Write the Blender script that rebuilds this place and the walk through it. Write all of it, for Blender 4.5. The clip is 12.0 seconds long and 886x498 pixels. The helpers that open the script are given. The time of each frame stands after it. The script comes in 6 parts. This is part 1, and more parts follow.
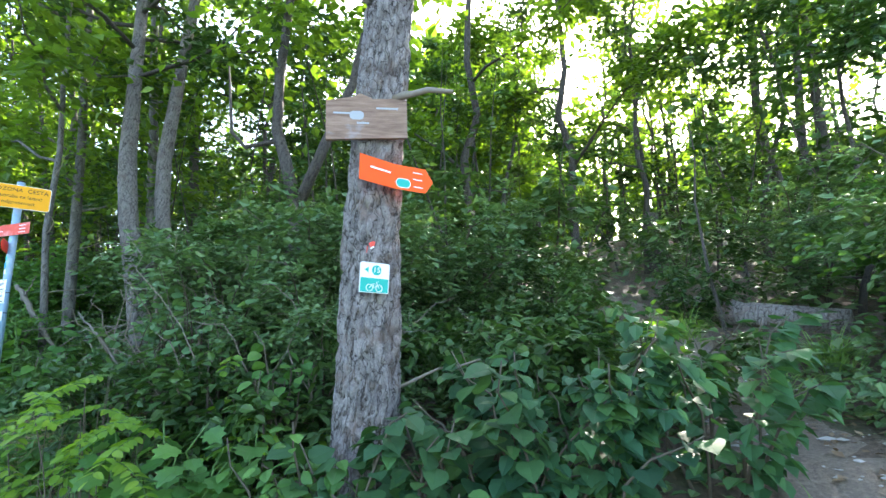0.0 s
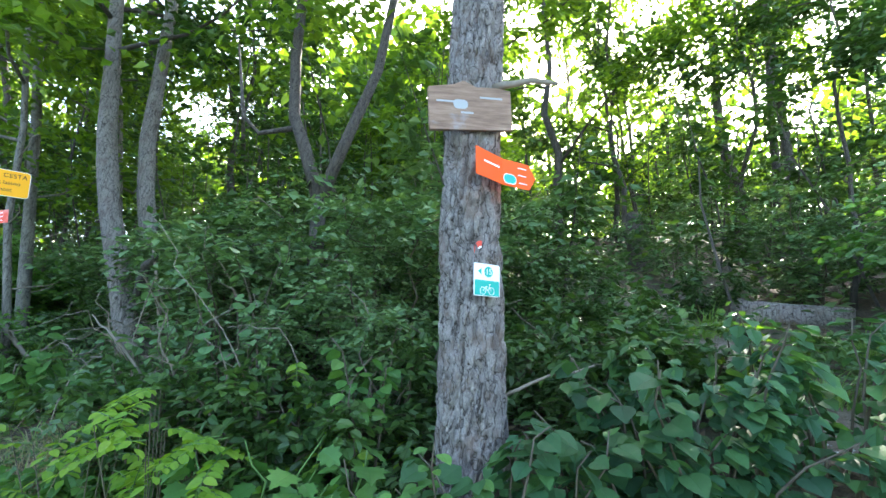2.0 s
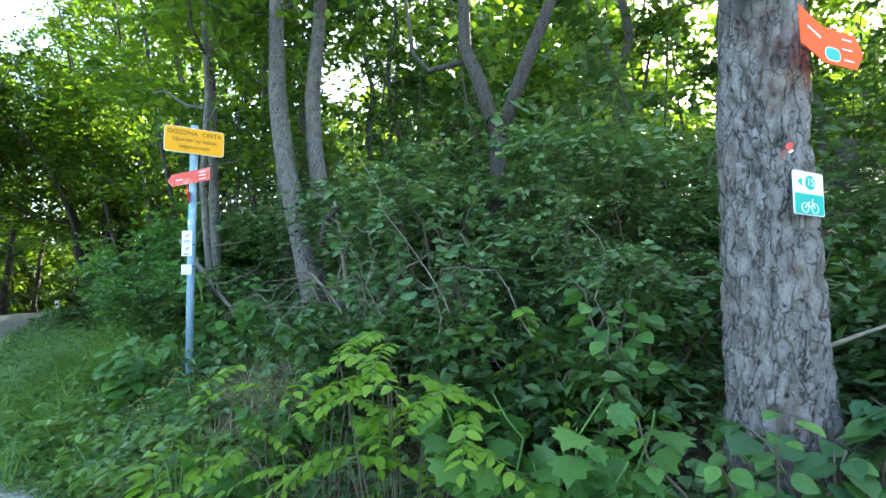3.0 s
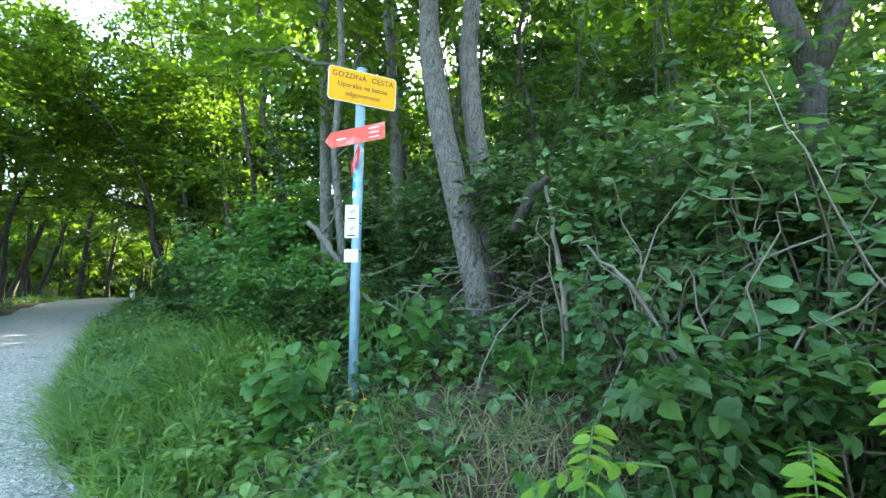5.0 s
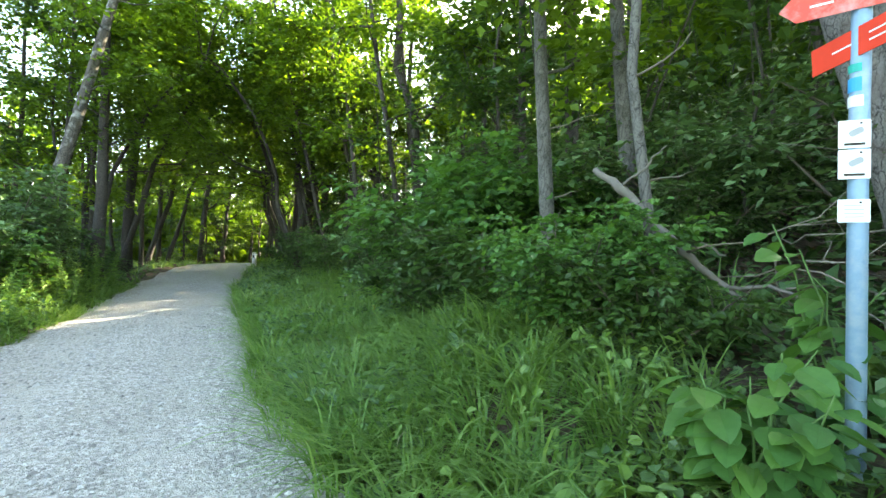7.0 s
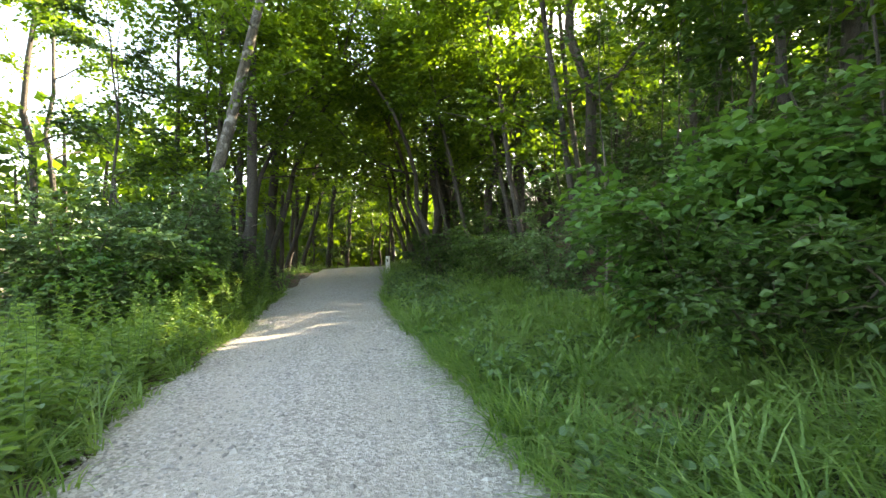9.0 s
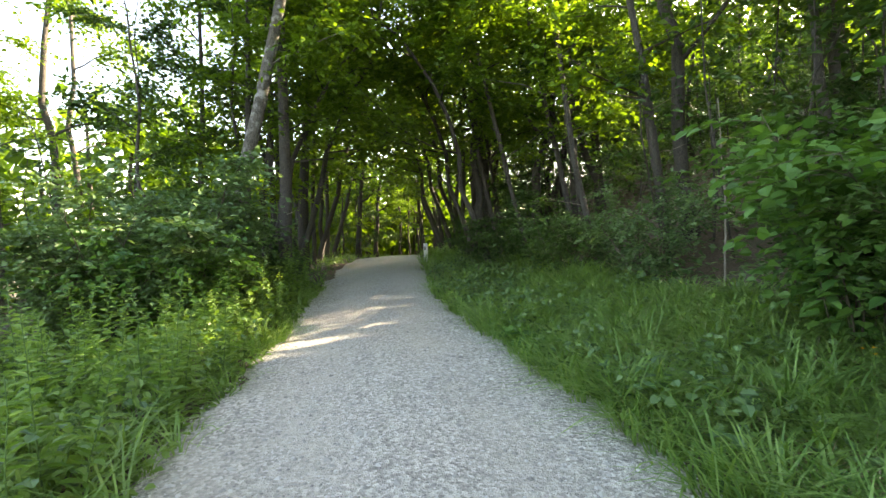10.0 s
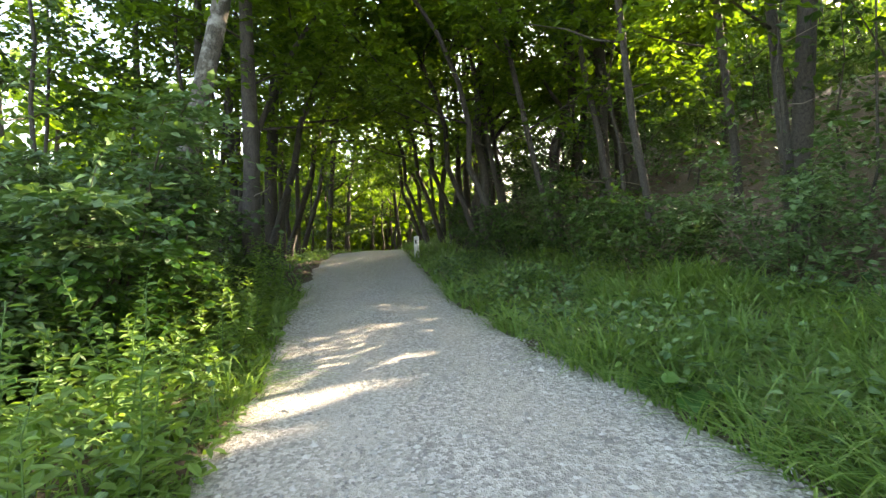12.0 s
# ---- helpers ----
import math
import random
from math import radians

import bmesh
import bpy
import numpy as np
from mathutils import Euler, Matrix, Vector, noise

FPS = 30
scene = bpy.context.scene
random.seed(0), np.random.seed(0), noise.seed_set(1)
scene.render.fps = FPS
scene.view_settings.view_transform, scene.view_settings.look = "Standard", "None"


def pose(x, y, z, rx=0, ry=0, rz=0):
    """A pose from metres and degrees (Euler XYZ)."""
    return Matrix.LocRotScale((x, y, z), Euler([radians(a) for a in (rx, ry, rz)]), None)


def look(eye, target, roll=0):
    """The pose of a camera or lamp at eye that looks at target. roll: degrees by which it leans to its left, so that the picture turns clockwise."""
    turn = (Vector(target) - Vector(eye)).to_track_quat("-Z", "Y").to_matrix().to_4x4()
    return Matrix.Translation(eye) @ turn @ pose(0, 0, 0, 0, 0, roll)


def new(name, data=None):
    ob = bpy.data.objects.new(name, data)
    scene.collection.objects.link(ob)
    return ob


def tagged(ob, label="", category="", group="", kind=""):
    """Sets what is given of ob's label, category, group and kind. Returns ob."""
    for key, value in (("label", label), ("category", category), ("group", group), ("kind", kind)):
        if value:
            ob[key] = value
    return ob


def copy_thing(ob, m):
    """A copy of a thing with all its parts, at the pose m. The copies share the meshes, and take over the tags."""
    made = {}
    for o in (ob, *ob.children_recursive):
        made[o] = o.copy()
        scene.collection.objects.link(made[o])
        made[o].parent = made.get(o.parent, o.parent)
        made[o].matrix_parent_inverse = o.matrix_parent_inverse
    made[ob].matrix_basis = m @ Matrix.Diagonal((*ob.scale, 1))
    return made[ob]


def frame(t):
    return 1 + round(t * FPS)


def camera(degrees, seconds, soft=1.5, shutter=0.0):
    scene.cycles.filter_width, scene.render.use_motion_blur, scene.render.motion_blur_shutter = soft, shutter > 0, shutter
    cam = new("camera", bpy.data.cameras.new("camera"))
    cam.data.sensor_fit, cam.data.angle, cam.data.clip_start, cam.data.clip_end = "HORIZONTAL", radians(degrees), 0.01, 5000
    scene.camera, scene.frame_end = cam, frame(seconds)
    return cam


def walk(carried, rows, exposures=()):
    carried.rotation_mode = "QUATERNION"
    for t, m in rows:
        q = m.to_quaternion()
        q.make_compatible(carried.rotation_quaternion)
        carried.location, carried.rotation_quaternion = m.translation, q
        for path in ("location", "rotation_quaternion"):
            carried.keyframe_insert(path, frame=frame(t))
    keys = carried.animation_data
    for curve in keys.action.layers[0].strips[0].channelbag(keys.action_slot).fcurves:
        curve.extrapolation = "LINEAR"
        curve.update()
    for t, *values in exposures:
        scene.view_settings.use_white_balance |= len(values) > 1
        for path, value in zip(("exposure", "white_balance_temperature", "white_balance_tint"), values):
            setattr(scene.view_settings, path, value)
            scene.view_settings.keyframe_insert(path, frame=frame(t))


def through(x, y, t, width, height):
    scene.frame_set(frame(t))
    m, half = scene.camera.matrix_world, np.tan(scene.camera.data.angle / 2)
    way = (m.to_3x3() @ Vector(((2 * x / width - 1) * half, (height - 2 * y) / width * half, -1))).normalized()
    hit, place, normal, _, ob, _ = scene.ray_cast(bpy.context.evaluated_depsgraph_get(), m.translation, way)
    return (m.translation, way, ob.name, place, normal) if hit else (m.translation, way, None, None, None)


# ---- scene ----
# ---- camera ----
cam = camera(84.0, 12.0, soft=1.5)
PATH = [
    (0.0, pose(-0.061, 2.155, 1.417, 99.87, 0.80, 16.64)),
    (0.5, pose(-0.351, 2.215, 1.475, 100.38, 0.41, 11.05)),
    (1.0, pose(-0.568, 2.191, 1.510, 100.70, 1.94, 5.88)),
    (1.5, pose(-0.690, 2.163, 1.516, 101.51, 0.65, 4.49)),
    (2.0, pose(-0.840, 2.120, 1.482, 99.10, 1.16, 10.11)),
    (2.5, pose(-1.116, 2.250, 1.432, 96.64, 2.15, 17.61)),
    (3.0, pose(-1.467, 2.356, 1.400, 94.90, 1.41, 24.09)),
    (3.5, pose(-1.920, 2.400, 1.385, 94.10, 1.04, 27.60)),
    (5.3, pose(-3.328, 2.870, 1.430, 95.08, -0.65, 29.01)),
    (5.5, pose(-3.530, 2.907, 1.429, 95.28, -1.13, 28.72)),
    (6.0, pose(-4.029, 2.903, 1.429, 94.24, -1.76, 30.84)),
    (6.5, pose(-4.561, 2.936, 1.433, 91.64, -1.72, 35.02)),
    (7.0, pose(-5.152, 2.941, 1.441, 90.78, -1.20, 37.81)),
    (7.5, pose(-5.773, 2.943, 1.424, 91.14, -0.43, 41.47)),
    (7.7, pose(-6.025, 2.958, 1.418, 91.27, -0.39, 42.69)),
    (9.3, pose(-7.780, 3.207, 1.536, 90.11, 0.55, 50.54)),
    (9.5, pose(-8.083, 3.242, 1.531, 89.69, 1.05, 51.01)),
    (10.0, pose(-8.798, 3.361, 1.518, 88.99, 1.50, 51.83)),
    (10.5, pose(-9.521, 3.529, 1.514, 88.27, 1.71, 51.95)),
    (11.0, pose(-10.211, 3.703, 1.519, 87.60, 1.61, 50.91)),
    (11.5, pose(-10.867, 3.977, 1.501, 87.45, 2.03, 49.10)),
    (12.0, pose(-11.457, 4.194, 1.469, 88.25, 1.65, 47.41)),
]
walk(cam, PATH, exposures=[(0.0, 3.42, 6400, 11), (3.5, 3.48, 6400, 5), (5.5, 3.75, 6800, 1), (7.5, 3.65, 7900, 7), (9.5, 3.38, 8500, 13), (12.0, 3.45, 8400, 14)])

# ---- world and sun ----
SUN_AZ, SUN_EL = 7.0, 27.0          # degrees from +y towards +x, and above the horizon
world = bpy.data.worlds.new("sky")
scene.world = world
world.use_nodes = True
wn = world.node_tree.nodes
sky = wn.new("ShaderNodeTexSky")
sky.sky_type = "NISHITA"
sky.sun_disc = False
sky.sun_elevation, sky.sun_rotation = radians(SUN_EL), radians(SUN_AZ)
sky.air_density, sky.dust_density = 1.0, 2.5
world.node_tree.links.new(sky.outputs[0], wn["Background"].inputs[0])
wn["Background"].inputs[1].default_value = 0.15

SUN_DIR = Vector((math.sin(radians(SUN_AZ)) * math.cos(radians(SUN_EL)),
                  math.cos(radians(SUN_AZ)) * math.cos(radians(SUN_EL)), math.sin(radians(SUN_EL))))
sun_data = bpy.data.lights.new("sun", "SUN")
sun_data.energy, sun_data.angle, sun_data.color = 5.0, radians(0.53), (1.0, 0.93, 0.80)
sun = new("sun", sun_data)
sun.matrix_world = look(SUN_DIR * 60, (0, 0, 0))


# ---- materials ----
def material(name, rough=0.8, metal=0.0):
    m = bpy.data.materials.new(name)
    m.use_nodes = True
    nt = m.node_tree
    b = nt.nodes["Principled BSDF"]
    b.inputs["Roughness"].default_value = rough
    b.inputs["Metallic"].default_value = metal
    return m, nt, b


def ramp(nt, source, stops):
    r = nt.nodes.new("ShaderNodeValToRGB")
    els = r.color_ramp.elements
    while len(els) < len(stops):
        els.new(0.5)
    for e, (at, col) in zip(els, stops):
        e.position, e.color = at, (*col, 1)
    nt.links.new(source, r.inputs[0])
    return r.outputs[0]


def noise_tex(nt, scale, detail=4, rough=0.55, coord=None):
    n = nt.nodes.new("ShaderNodeTexNoise")
    n.inputs["Scale"].default_value, n.inputs["Detail"].default_value = scale, detail
    n.inputs["Roughness"].default_value = rough
    if coord is not None:
        nt.links.new(coord, n.inputs["Vector"])
    return n.outputs["Fac"]


def place_of(nt, scale=(1, 1, 1), world_space=True):
    mp = nt.nodes.new("ShaderNodeMapping")
    mp.inputs["Scale"].default_value = scale
    if world_space:
        nt.links.new(nt.nodes.new("ShaderNodeNewGeometry").outputs["Position"], mp.inputs["Vector"])
    else:
        nt.links.new(nt.nodes.new("ShaderNodeTexCoord").outputs["Object"], mp.inputs["Vector"])
    return mp.outputs[0]


def mixed(nt, fac, a, b, mode="MIX"):
    n = nt.nodes.new("ShaderNodeMix")
    n.data_type, n.blend_type = "RGBA", mode
    for sock, value in ((n.inputs["Factor"], fac), (n.inputs["A"], a), (n.inputs["B"], b)):
        if isinstance(value, (int, float)):
            sock.default_value = value
        elif isinstance(value, tuple):
            sock.default_value = (*value, 1)
        else:
            nt.links.new(value, sock)
    return n.outputs["Result"]


def bump(nt, b, height, strength=0.5, dist=0.01):
    n = nt.nodes.new("ShaderNodeBump")
    n.inputs["Strength"].default_value, n.inputs["Distance"].default_value = strength, dist
    nt.links.new(height, n.inputs["Height"])
    nt.links.new(n.outputs[0], b.inputs["Normal"])


def leaf_material(name, dark, mid, light, through=0.45, gloss=0.45, per_object=False):
    """Leaf: varied greens, light passing through the blade."""
    m, nt, b = material(name, gloss)
    if per_object:
        rnd = nt.nodes.new("ShaderNodeObjectInfo").outputs["Random"]
    else:
        rnd = nt.nodes.new("ShaderNodeNewGeometry").outputs["Random Per Island"]
    col = ramp(nt, rnd, [(0.0, dark), (0.45, mid), (0.93, light), (1.0, tuple(c * 1.25 for c in light))])
    patch = noise_tex(nt, 1.3, 2, 0.5, place_of(nt))
    col = mixed(nt, ramp(nt, patch, [(0.35, (0, 0, 0)), (0.65, (0.5, 0.5, 0.5))]), col, light)
    spots = noise_tex(nt, 60, 3, 0.6, place_of(nt))
    col = mixed(nt, 0.25, col, ramp(nt, spots, [(0.3, (0.5, 0.5, 0.5)), (0.7, (1, 1, 1))]), "MULTIPLY")
    nt.links.new(col, b.inputs["Base Color"])
    b.inputs["Specular IOR Level"].default_value = 0.35
    tr = nt.nodes.new("ShaderNodeBsdfTranslucent")
    warm = mixed(nt, 1.0, col, (1.5, 1.45, 0.55), "MULTIPLY")
    nt.links.new(warm, tr.inputs["Color"])
    mx = nt.nodes.new("ShaderNodeMixShader")
    mx.inputs[0].default_value = through
    nt.links.new(b.outputs[0], mx.inputs[1])
    nt.links.new(tr.outputs[0], mx.inputs[2])
    nt.links.new(mx.outputs[0], nt.nodes["Material Output"].inputs[0])
    return m


def bark_material(name, dark, light, scale=14.0, depth=0.02, patches=None):
    """Furrowed bark: long broken ridges, scaly plates, fine grain."""
    m, nt, b = material(name, 0.92)
    warp = noise_tex(nt, scale * 0.5, 3, 0.6, place_of(nt))
    co = place_of(nt, (1, 1, 0.22))
    shift = nt.nodes.new("ShaderNodeVectorMath")
    shift.operation = "MULTIPLY_ADD"
    spread = nt.nodes.new("ShaderNodeCombineXYZ")
    for k in range(3):
        nt.links.new(warp, spread.inputs[k])
    nt.links.new(spread.outputs[0], shift.inputs[0])
    shift.inputs[1].default_value = (0.12, 0.12, 0.10)
    nt.links.new(co, shift.inputs[2])
    v = nt.nodes.new("ShaderNodeTexVoronoi")
    v.feature = "DISTANCE_TO_EDGE"
    v.inputs["Scale"].default_value = scale * 1.7
    nt.links.new(shift.outputs[0], v.inputs["Vector"])
    ridges = noise_tex(nt, scale * 2.2, 8, 0.72, shift.outputs[0])
    fine = noise_tex(nt, scale * 9, 6, 0.7, place_of(nt, (1, 1, 0.5)))
    plates = ramp(nt, v.outputs["Distance"], [(0.0, (0.1, 0.1, 0.1)), (0.09, (0.8, 0.8, 0.8)), (0.5, (1, 1, 1))])
    h = mixed(nt, 0.7, plates, ridges)
    h = mixed(nt, 0.3, h, fine)
    mid = tuple((p * 0.9 + q * 1.1) / 2 for p, q in zip(dark, light))
    col = ramp(nt, h, [(0.39, dark), (0.51, mid), (0.64, light)])
    col = mixed(nt, 0.5, col, ramp(nt, fine, [(0.3, (0.55, 0.55, 0.55)), (0.7, (1.1, 1.1, 1.1))]), "MULTIPLY")
    if patches:
        p = noise_tex(nt, 6.0, 4, 0.65, place_of(nt))
        col = mixed(nt, ramp(nt, p, [(0.5, (0, 0, 0)), (0.66, (0.7, 0.7, 0.7))]), col, patches)
    nt.links.new(col, b.inputs["Base Color"])
    bump(nt, b, h, 1.0, depth)
    return m


def plain(name, col, rough=0.6, metal=0.0, grain=40, amount=0.25, dirt=None):
    m, nt, b = material(name, rough, metal)
    b.inputs["Specular IOR Level"].default_value = 0.22
    co = place_of(nt, (1, 1, 1), False)
    c = mixed(nt, amount, col, ramp(nt, noise_tex(nt, grain, 5, 0.6, co), [(0.3, (0.45, 0.45, 0.45)), (0.7, (1, 1, 1))]), "MULTIPLY")
    if dirt:
        c = mixed(nt, ramp(nt, noise_tex(nt, grain * 0.25, 5, 0.7, co), [(0.5, (0, 0, 0)), (0.72, (0.75, 0.75, 0.75))]), c, dirt)
    nt.links.new(c, b.inputs["Base Color"])
    bump(nt, b, noise_tex(nt, grain * 2, 3, 0.5, co), 0.15, 0.002)
    return m


LEAF_CANOPY = leaf_material("leaf_canopy", (0.042, 0.09, 0.010), (0.075, 0.148, 0.017), (0.13, 0.22, 0.027), 0.5)
# Brighter, more translucent copy of the canopy leaf: sunlight put into the colour.
LEAF_SUNLIT = leaf_material("leaf_canopy_sunlit", (0.07, 0.14, 0.016), (0.12, 0.21, 0.024), (0.19, 0.29, 0.035), 0.6)
# Understorey leaf: the wood's deep shade is darkened into these greens.
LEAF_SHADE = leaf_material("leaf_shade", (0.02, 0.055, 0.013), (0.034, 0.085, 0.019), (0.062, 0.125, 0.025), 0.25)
LEAF_BUSH = leaf_material("leaf_bush", (0.036, 0.09, 0.032), (0.068, 0.145, 0.05), (0.13, 0.215, 0.085), 0.28)
LEAF_BIG = leaf_material("leaf_big", (0.036, 0.11, 0.03), (0.058, 0.16, 0.04), (0.11, 0.23, 0.05), 0.4, 0.45, True)
LEAF_DARK = leaf_material("leaf_dark", (0.018, 0.06, 0.028), (0.028, 0.085, 0.036), (0.06, 0.14, 0.035), 0.3, 0.6, True)
LEAF_YELLOW = leaf_material("leaf_yellow", (0.11, 0.24, 0.025), (0.15, 0.29, 0.03), (0.21, 0.33, 0.04), 0.5, 0.45, True)
LEAF_WEED = leaf_material("leaf_weed", (0.075, 0.16, 0.03), (0.115, 0.22, 0.045), (0.18, 0.29, 0.08), 0.4)
GRASS = leaf_material("grass_blade", (0.065, 0.15, 0.034), (0.12, 0.24, 0.058), (0.21, 0.33, 0.1), 0.4, 0.42)
DRY = leaf_material("dry_grass", (0.16, 0.13, 0.07), (0.27, 0.22, 0.12), (0.4, 0.34, 0.22), 0.25, 0.8)
LITTER = leaf_material("leaf_litter", (0.07, 0.045, 0.025), (0.13, 0.085, 0.05), (0.25, 0.18, 0.11), 0.1, 0.85)
BARK_PINE = bark_material("bark_furrowed", (0.045, 0.034, 0.028), (0.4, 0.36, 0.335), 15, 0.05, (0.2, 0.14, 0.11))
BARK = bark_material("bark_grey_brown", (0.02, 0.016, 0.013), (0.085, 0.073, 0.06), 20, 0.015)
BARK_PALE = bark_material("bark_pale", (0.035, 0.032, 0.026), (0.17, 0.16, 0.138), 15, 0.015, (0.05, 0.048, 0.036))
BARK_GREY = bark_material("bark_grey", (0.04, 0.034, 0.028), (0.23, 0.21, 0.19), 17, 0.03, (0.11, 0.085, 0.07))
BARK_MIX = bark_material("bark_dark_pale_patches", (0.03, 0.026, 0.02), (0.12, 0.105, 0.085), 16, 0.01, (0.34, 0.33, 0.3))
LEAF_HAZEL = leaf_material("leaf_hazel", (0.085, 0.185, 0.075), (0.125, 0.25, 0.115), (0.19, 0.33, 0.15), 0.38, 0.38, True)
LEAF_BROAD = leaf_material("leaf_broad", (0.035, 0.11, 0.028), (0.06, 0.16, 0.04), (0.11, 0.23, 0.05), 0.4, 0.42)
LEAF_LINDEN = leaf_material("leaf_linden", (0.022, 0.075, 0.034), (0.036, 0.11, 0.048), (0.07, 0.17, 0.05), 0.3, 0.6)
TWIG = plain("dead_wood", (0.24, 0.205, 0.165), 0.85, 0, 30, 0.5, (0.09, 0.08, 0.06))
TWIG_DARK = plain("living_twig", (0.1, 0.085, 0.06), 0.8, 0, 30, 0.4)
STEM = plain("green_stem", (0.09, 0.17, 0.045), 0.6, 0, 30, 0.3)
DEAD_PALE = plain("bare_pale_wood", (0.2, 0.18, 0.15), 0.88, 0, 25, 0.7, (0.10, 0.085, 0.065))
POST_PAINT = plain("blue_grey_paint", (0.25, 0.38, 0.50), 0.45, 0.2, 25, 0.25, (0.42, 0.44, 0.43))
YELLOW = plain("yellow_sign_paint", (0.82, 0.37, 0.01), 0.6, 0, 12, 0.12)
RED = plain("red_sign_paint", (0.75, 0.05, 0.02), 0.6, 0, 14, 0.2)
RED_WORN = plain("worn_red_sign_paint", (0.70, 0.09, 0.06), 0.5, 0, 22, 0.25, (0.75, 0.45, 0.42))
ORANGE = plain("orange_sign_paint", (0.88, 0.10, 0.01), 0.6, 0, 10, 0.1)
WHITE = plain("white_paint", (0.78, 0.79, 0.76), 0.5, 0, 20, 0.15)
BLACK = plain("black_paint", (0.03, 0.025, 0.02), 0.5, 0, 30, 0.1)
TEAL = plain("teal_print", (0.015, 0.36, 0.29), 0.4, 0, 12, 0.1)
BLUE = plain("blue_sticker", (0.03, 0.33, 0.62), 0.4, 0, 20, 0.15)
GREYTEXT = plain("faint_grey_print", (0.35, 0.36, 0.36), 0.6, 0, 20, 0.1)
STEEL = plain("zinc_steel", (0.45, 0.46, 0.47), 0.4, 0.8, 60, 0.2)
STONE = plain("limestone", (0.40, 0.385, 0.35), 0.9, 0, 9, 0.45, (0.12, 0.13, 0.08))


def board_wood():
    m, nt, b = material("weathered_board", 0.8)
    co = place_of(nt, (2.2, 14, 24), False)
    g = noise_tex(nt, 2.0, 6, 0.65, co)
    col = ramp(nt, g, [(0.3, (0.10, 0.06, 0.04)), (0.5, (0.22, 0.135, 0.09)), (0.72, (0.32, 0.22, 0.16))])
    worn = noise_tex(nt, 5, 4, 0.6, place_of(nt, (1, 1, 1.6), False))
    col = mixed(nt, ramp(nt, worn, [(0.6, (0, 0, 0)), (0.72, (0.5, 0.5, 0.5))]), col, (0.32, 0.33, 0.36))
    nt.links.new(col, b.inputs["Base Color"])
    bump(nt, b, g, 0.6, 0.006)
    return m


def gravel_material():
    m, nt, b = material("crushed_gravel", 0.9)
    co = place_of(nt)
    v = nt.nodes.new("ShaderNodeTexVoronoi")
    v.inputs["Scale"].default_value = 42
    nt.links.new(co, v.inputs["Vector"])
    v2 = nt.nodes.new("ShaderNodeTexVoronoi")
    v2.inputs["Scale"].default_value = 95
    nt.links.new(co, v2.inputs["Vector"])
    grey = nt.nodes.new("ShaderNodeSeparateColor")
    nt.links.new(v.outputs["Color"], grey.inputs[0])
    col = ramp(nt, grey.outputs[0], [(0.0, (0.21, 0.195, 0.17)), (0.5, (0.40, 0.37, 0.325)), (1.0, (0.6, 0.57, 0.51))])
    grey2 = nt.nodes.new("ShaderNodeSeparateColor")
    nt.links.new(v2.outputs["Color"], grey2.inputs[0])
    col = mixed(nt, 0.4, col, ramp(nt, grey2.outputs[1], [(0.0, (0.55, 0.55, 0.54)), (1.0, (1.15, 1.15, 1.13))]), "MULTIPLY")
    wide = noise_tex(nt, 0.9, 5, 0.6, co)
    col = mixed(nt, ramp(nt, wide, [(0.45, (0, 0, 0)), (0.75, (0.55, 0.55, 0.55))]), col, (0.36, 0.33, 0.27))
    across = nt.nodes.new("ShaderNodeAttribute")
    across.attribute_name = "across"
    worn = noise_tex(nt, 2.3, 5, 0.65, co)
    tracks = ramp(nt, across.outputs["Fac"], [(0.16, (0, 0, 0)), (0.3, (0.9, 0.9, 0.9)), (0.44, (0.1, 0.1, 0.1)), (0.6, (0.15, 0.15, 0.15)),
                                              (0.7, (0.6, 0.6, 0.6)), (0.84, (0, 0, 0))])
    tracks = mixed(nt, 1.0, tracks, ramp(nt, worn, [(0.35, (0.2, 0.2, 0.2)), (0.65, (1, 1, 1))]), "MULTIPLY")
    col = mixed(nt, tracks, col, (0.43, 0.395, 0.335))
    nt.links.new(col, b.inputs["Base Color"])
    h = mixed(nt, 0.5, v.outputs["Distance"], v2.outputs["Distance"])
    bump(nt, b, h, 1.0, 0.02)
    return m


def soil_material():
    m, nt, b = material("forest_floor", 0.95)
    co = place_of(nt)
    n1, n2 = noise_tex(nt, 2.2, 6, 0.65, co), noise_tex(nt, 28, 6, 0.7, co)
    col = ramp(nt, n2, [(0.25, (0.03, 0.022, 0.014)), (0.5, (0.085, 0.06, 0.04)), (0.75, (0.17, 0.125, 0.085))])
    col = mixed(nt, ramp(nt, n1, [(0.5, (0, 0, 0)), (0.68, (0.7, 0.7, 0.7))]), col, (0.04, 0.065, 0.02))
    nt.links.new(col, b.inputs["Base Color"])
    bump(nt, b, n2, 1.0, 0.03)
    return m


def dirt_material():
    m, nt, b = material("trodden_dirt", 0.95)
    co = place_of(nt)
    n1, n2 = noise_tex(nt, 3, 5, 0.6, co), noise_tex(nt, 45, 5, 0.7, co)
    col = ramp(nt, n2, [(0.25, (0.08, 0.06, 0.042)), (0.55, (0.17, 0.135, 0.10)), (0.8, (0.30, 0.26, 0.205))])
    col = mixed(nt, ramp(nt, n1, [(0.4, (0, 0, 0)), (0.7, (0.6, 0.6, 0.6))]), col, (0.13, 0.10, 0.07))
    nt.links.new(col, b.inputs["Base Color"])
    bump(nt, b, n2, 1.0, 0.02)
    return m


WOOD_BOARD, GRAVEL, SOIL, DIRT = board_wood(), gravel_material(), soil_material(), dirt_material()

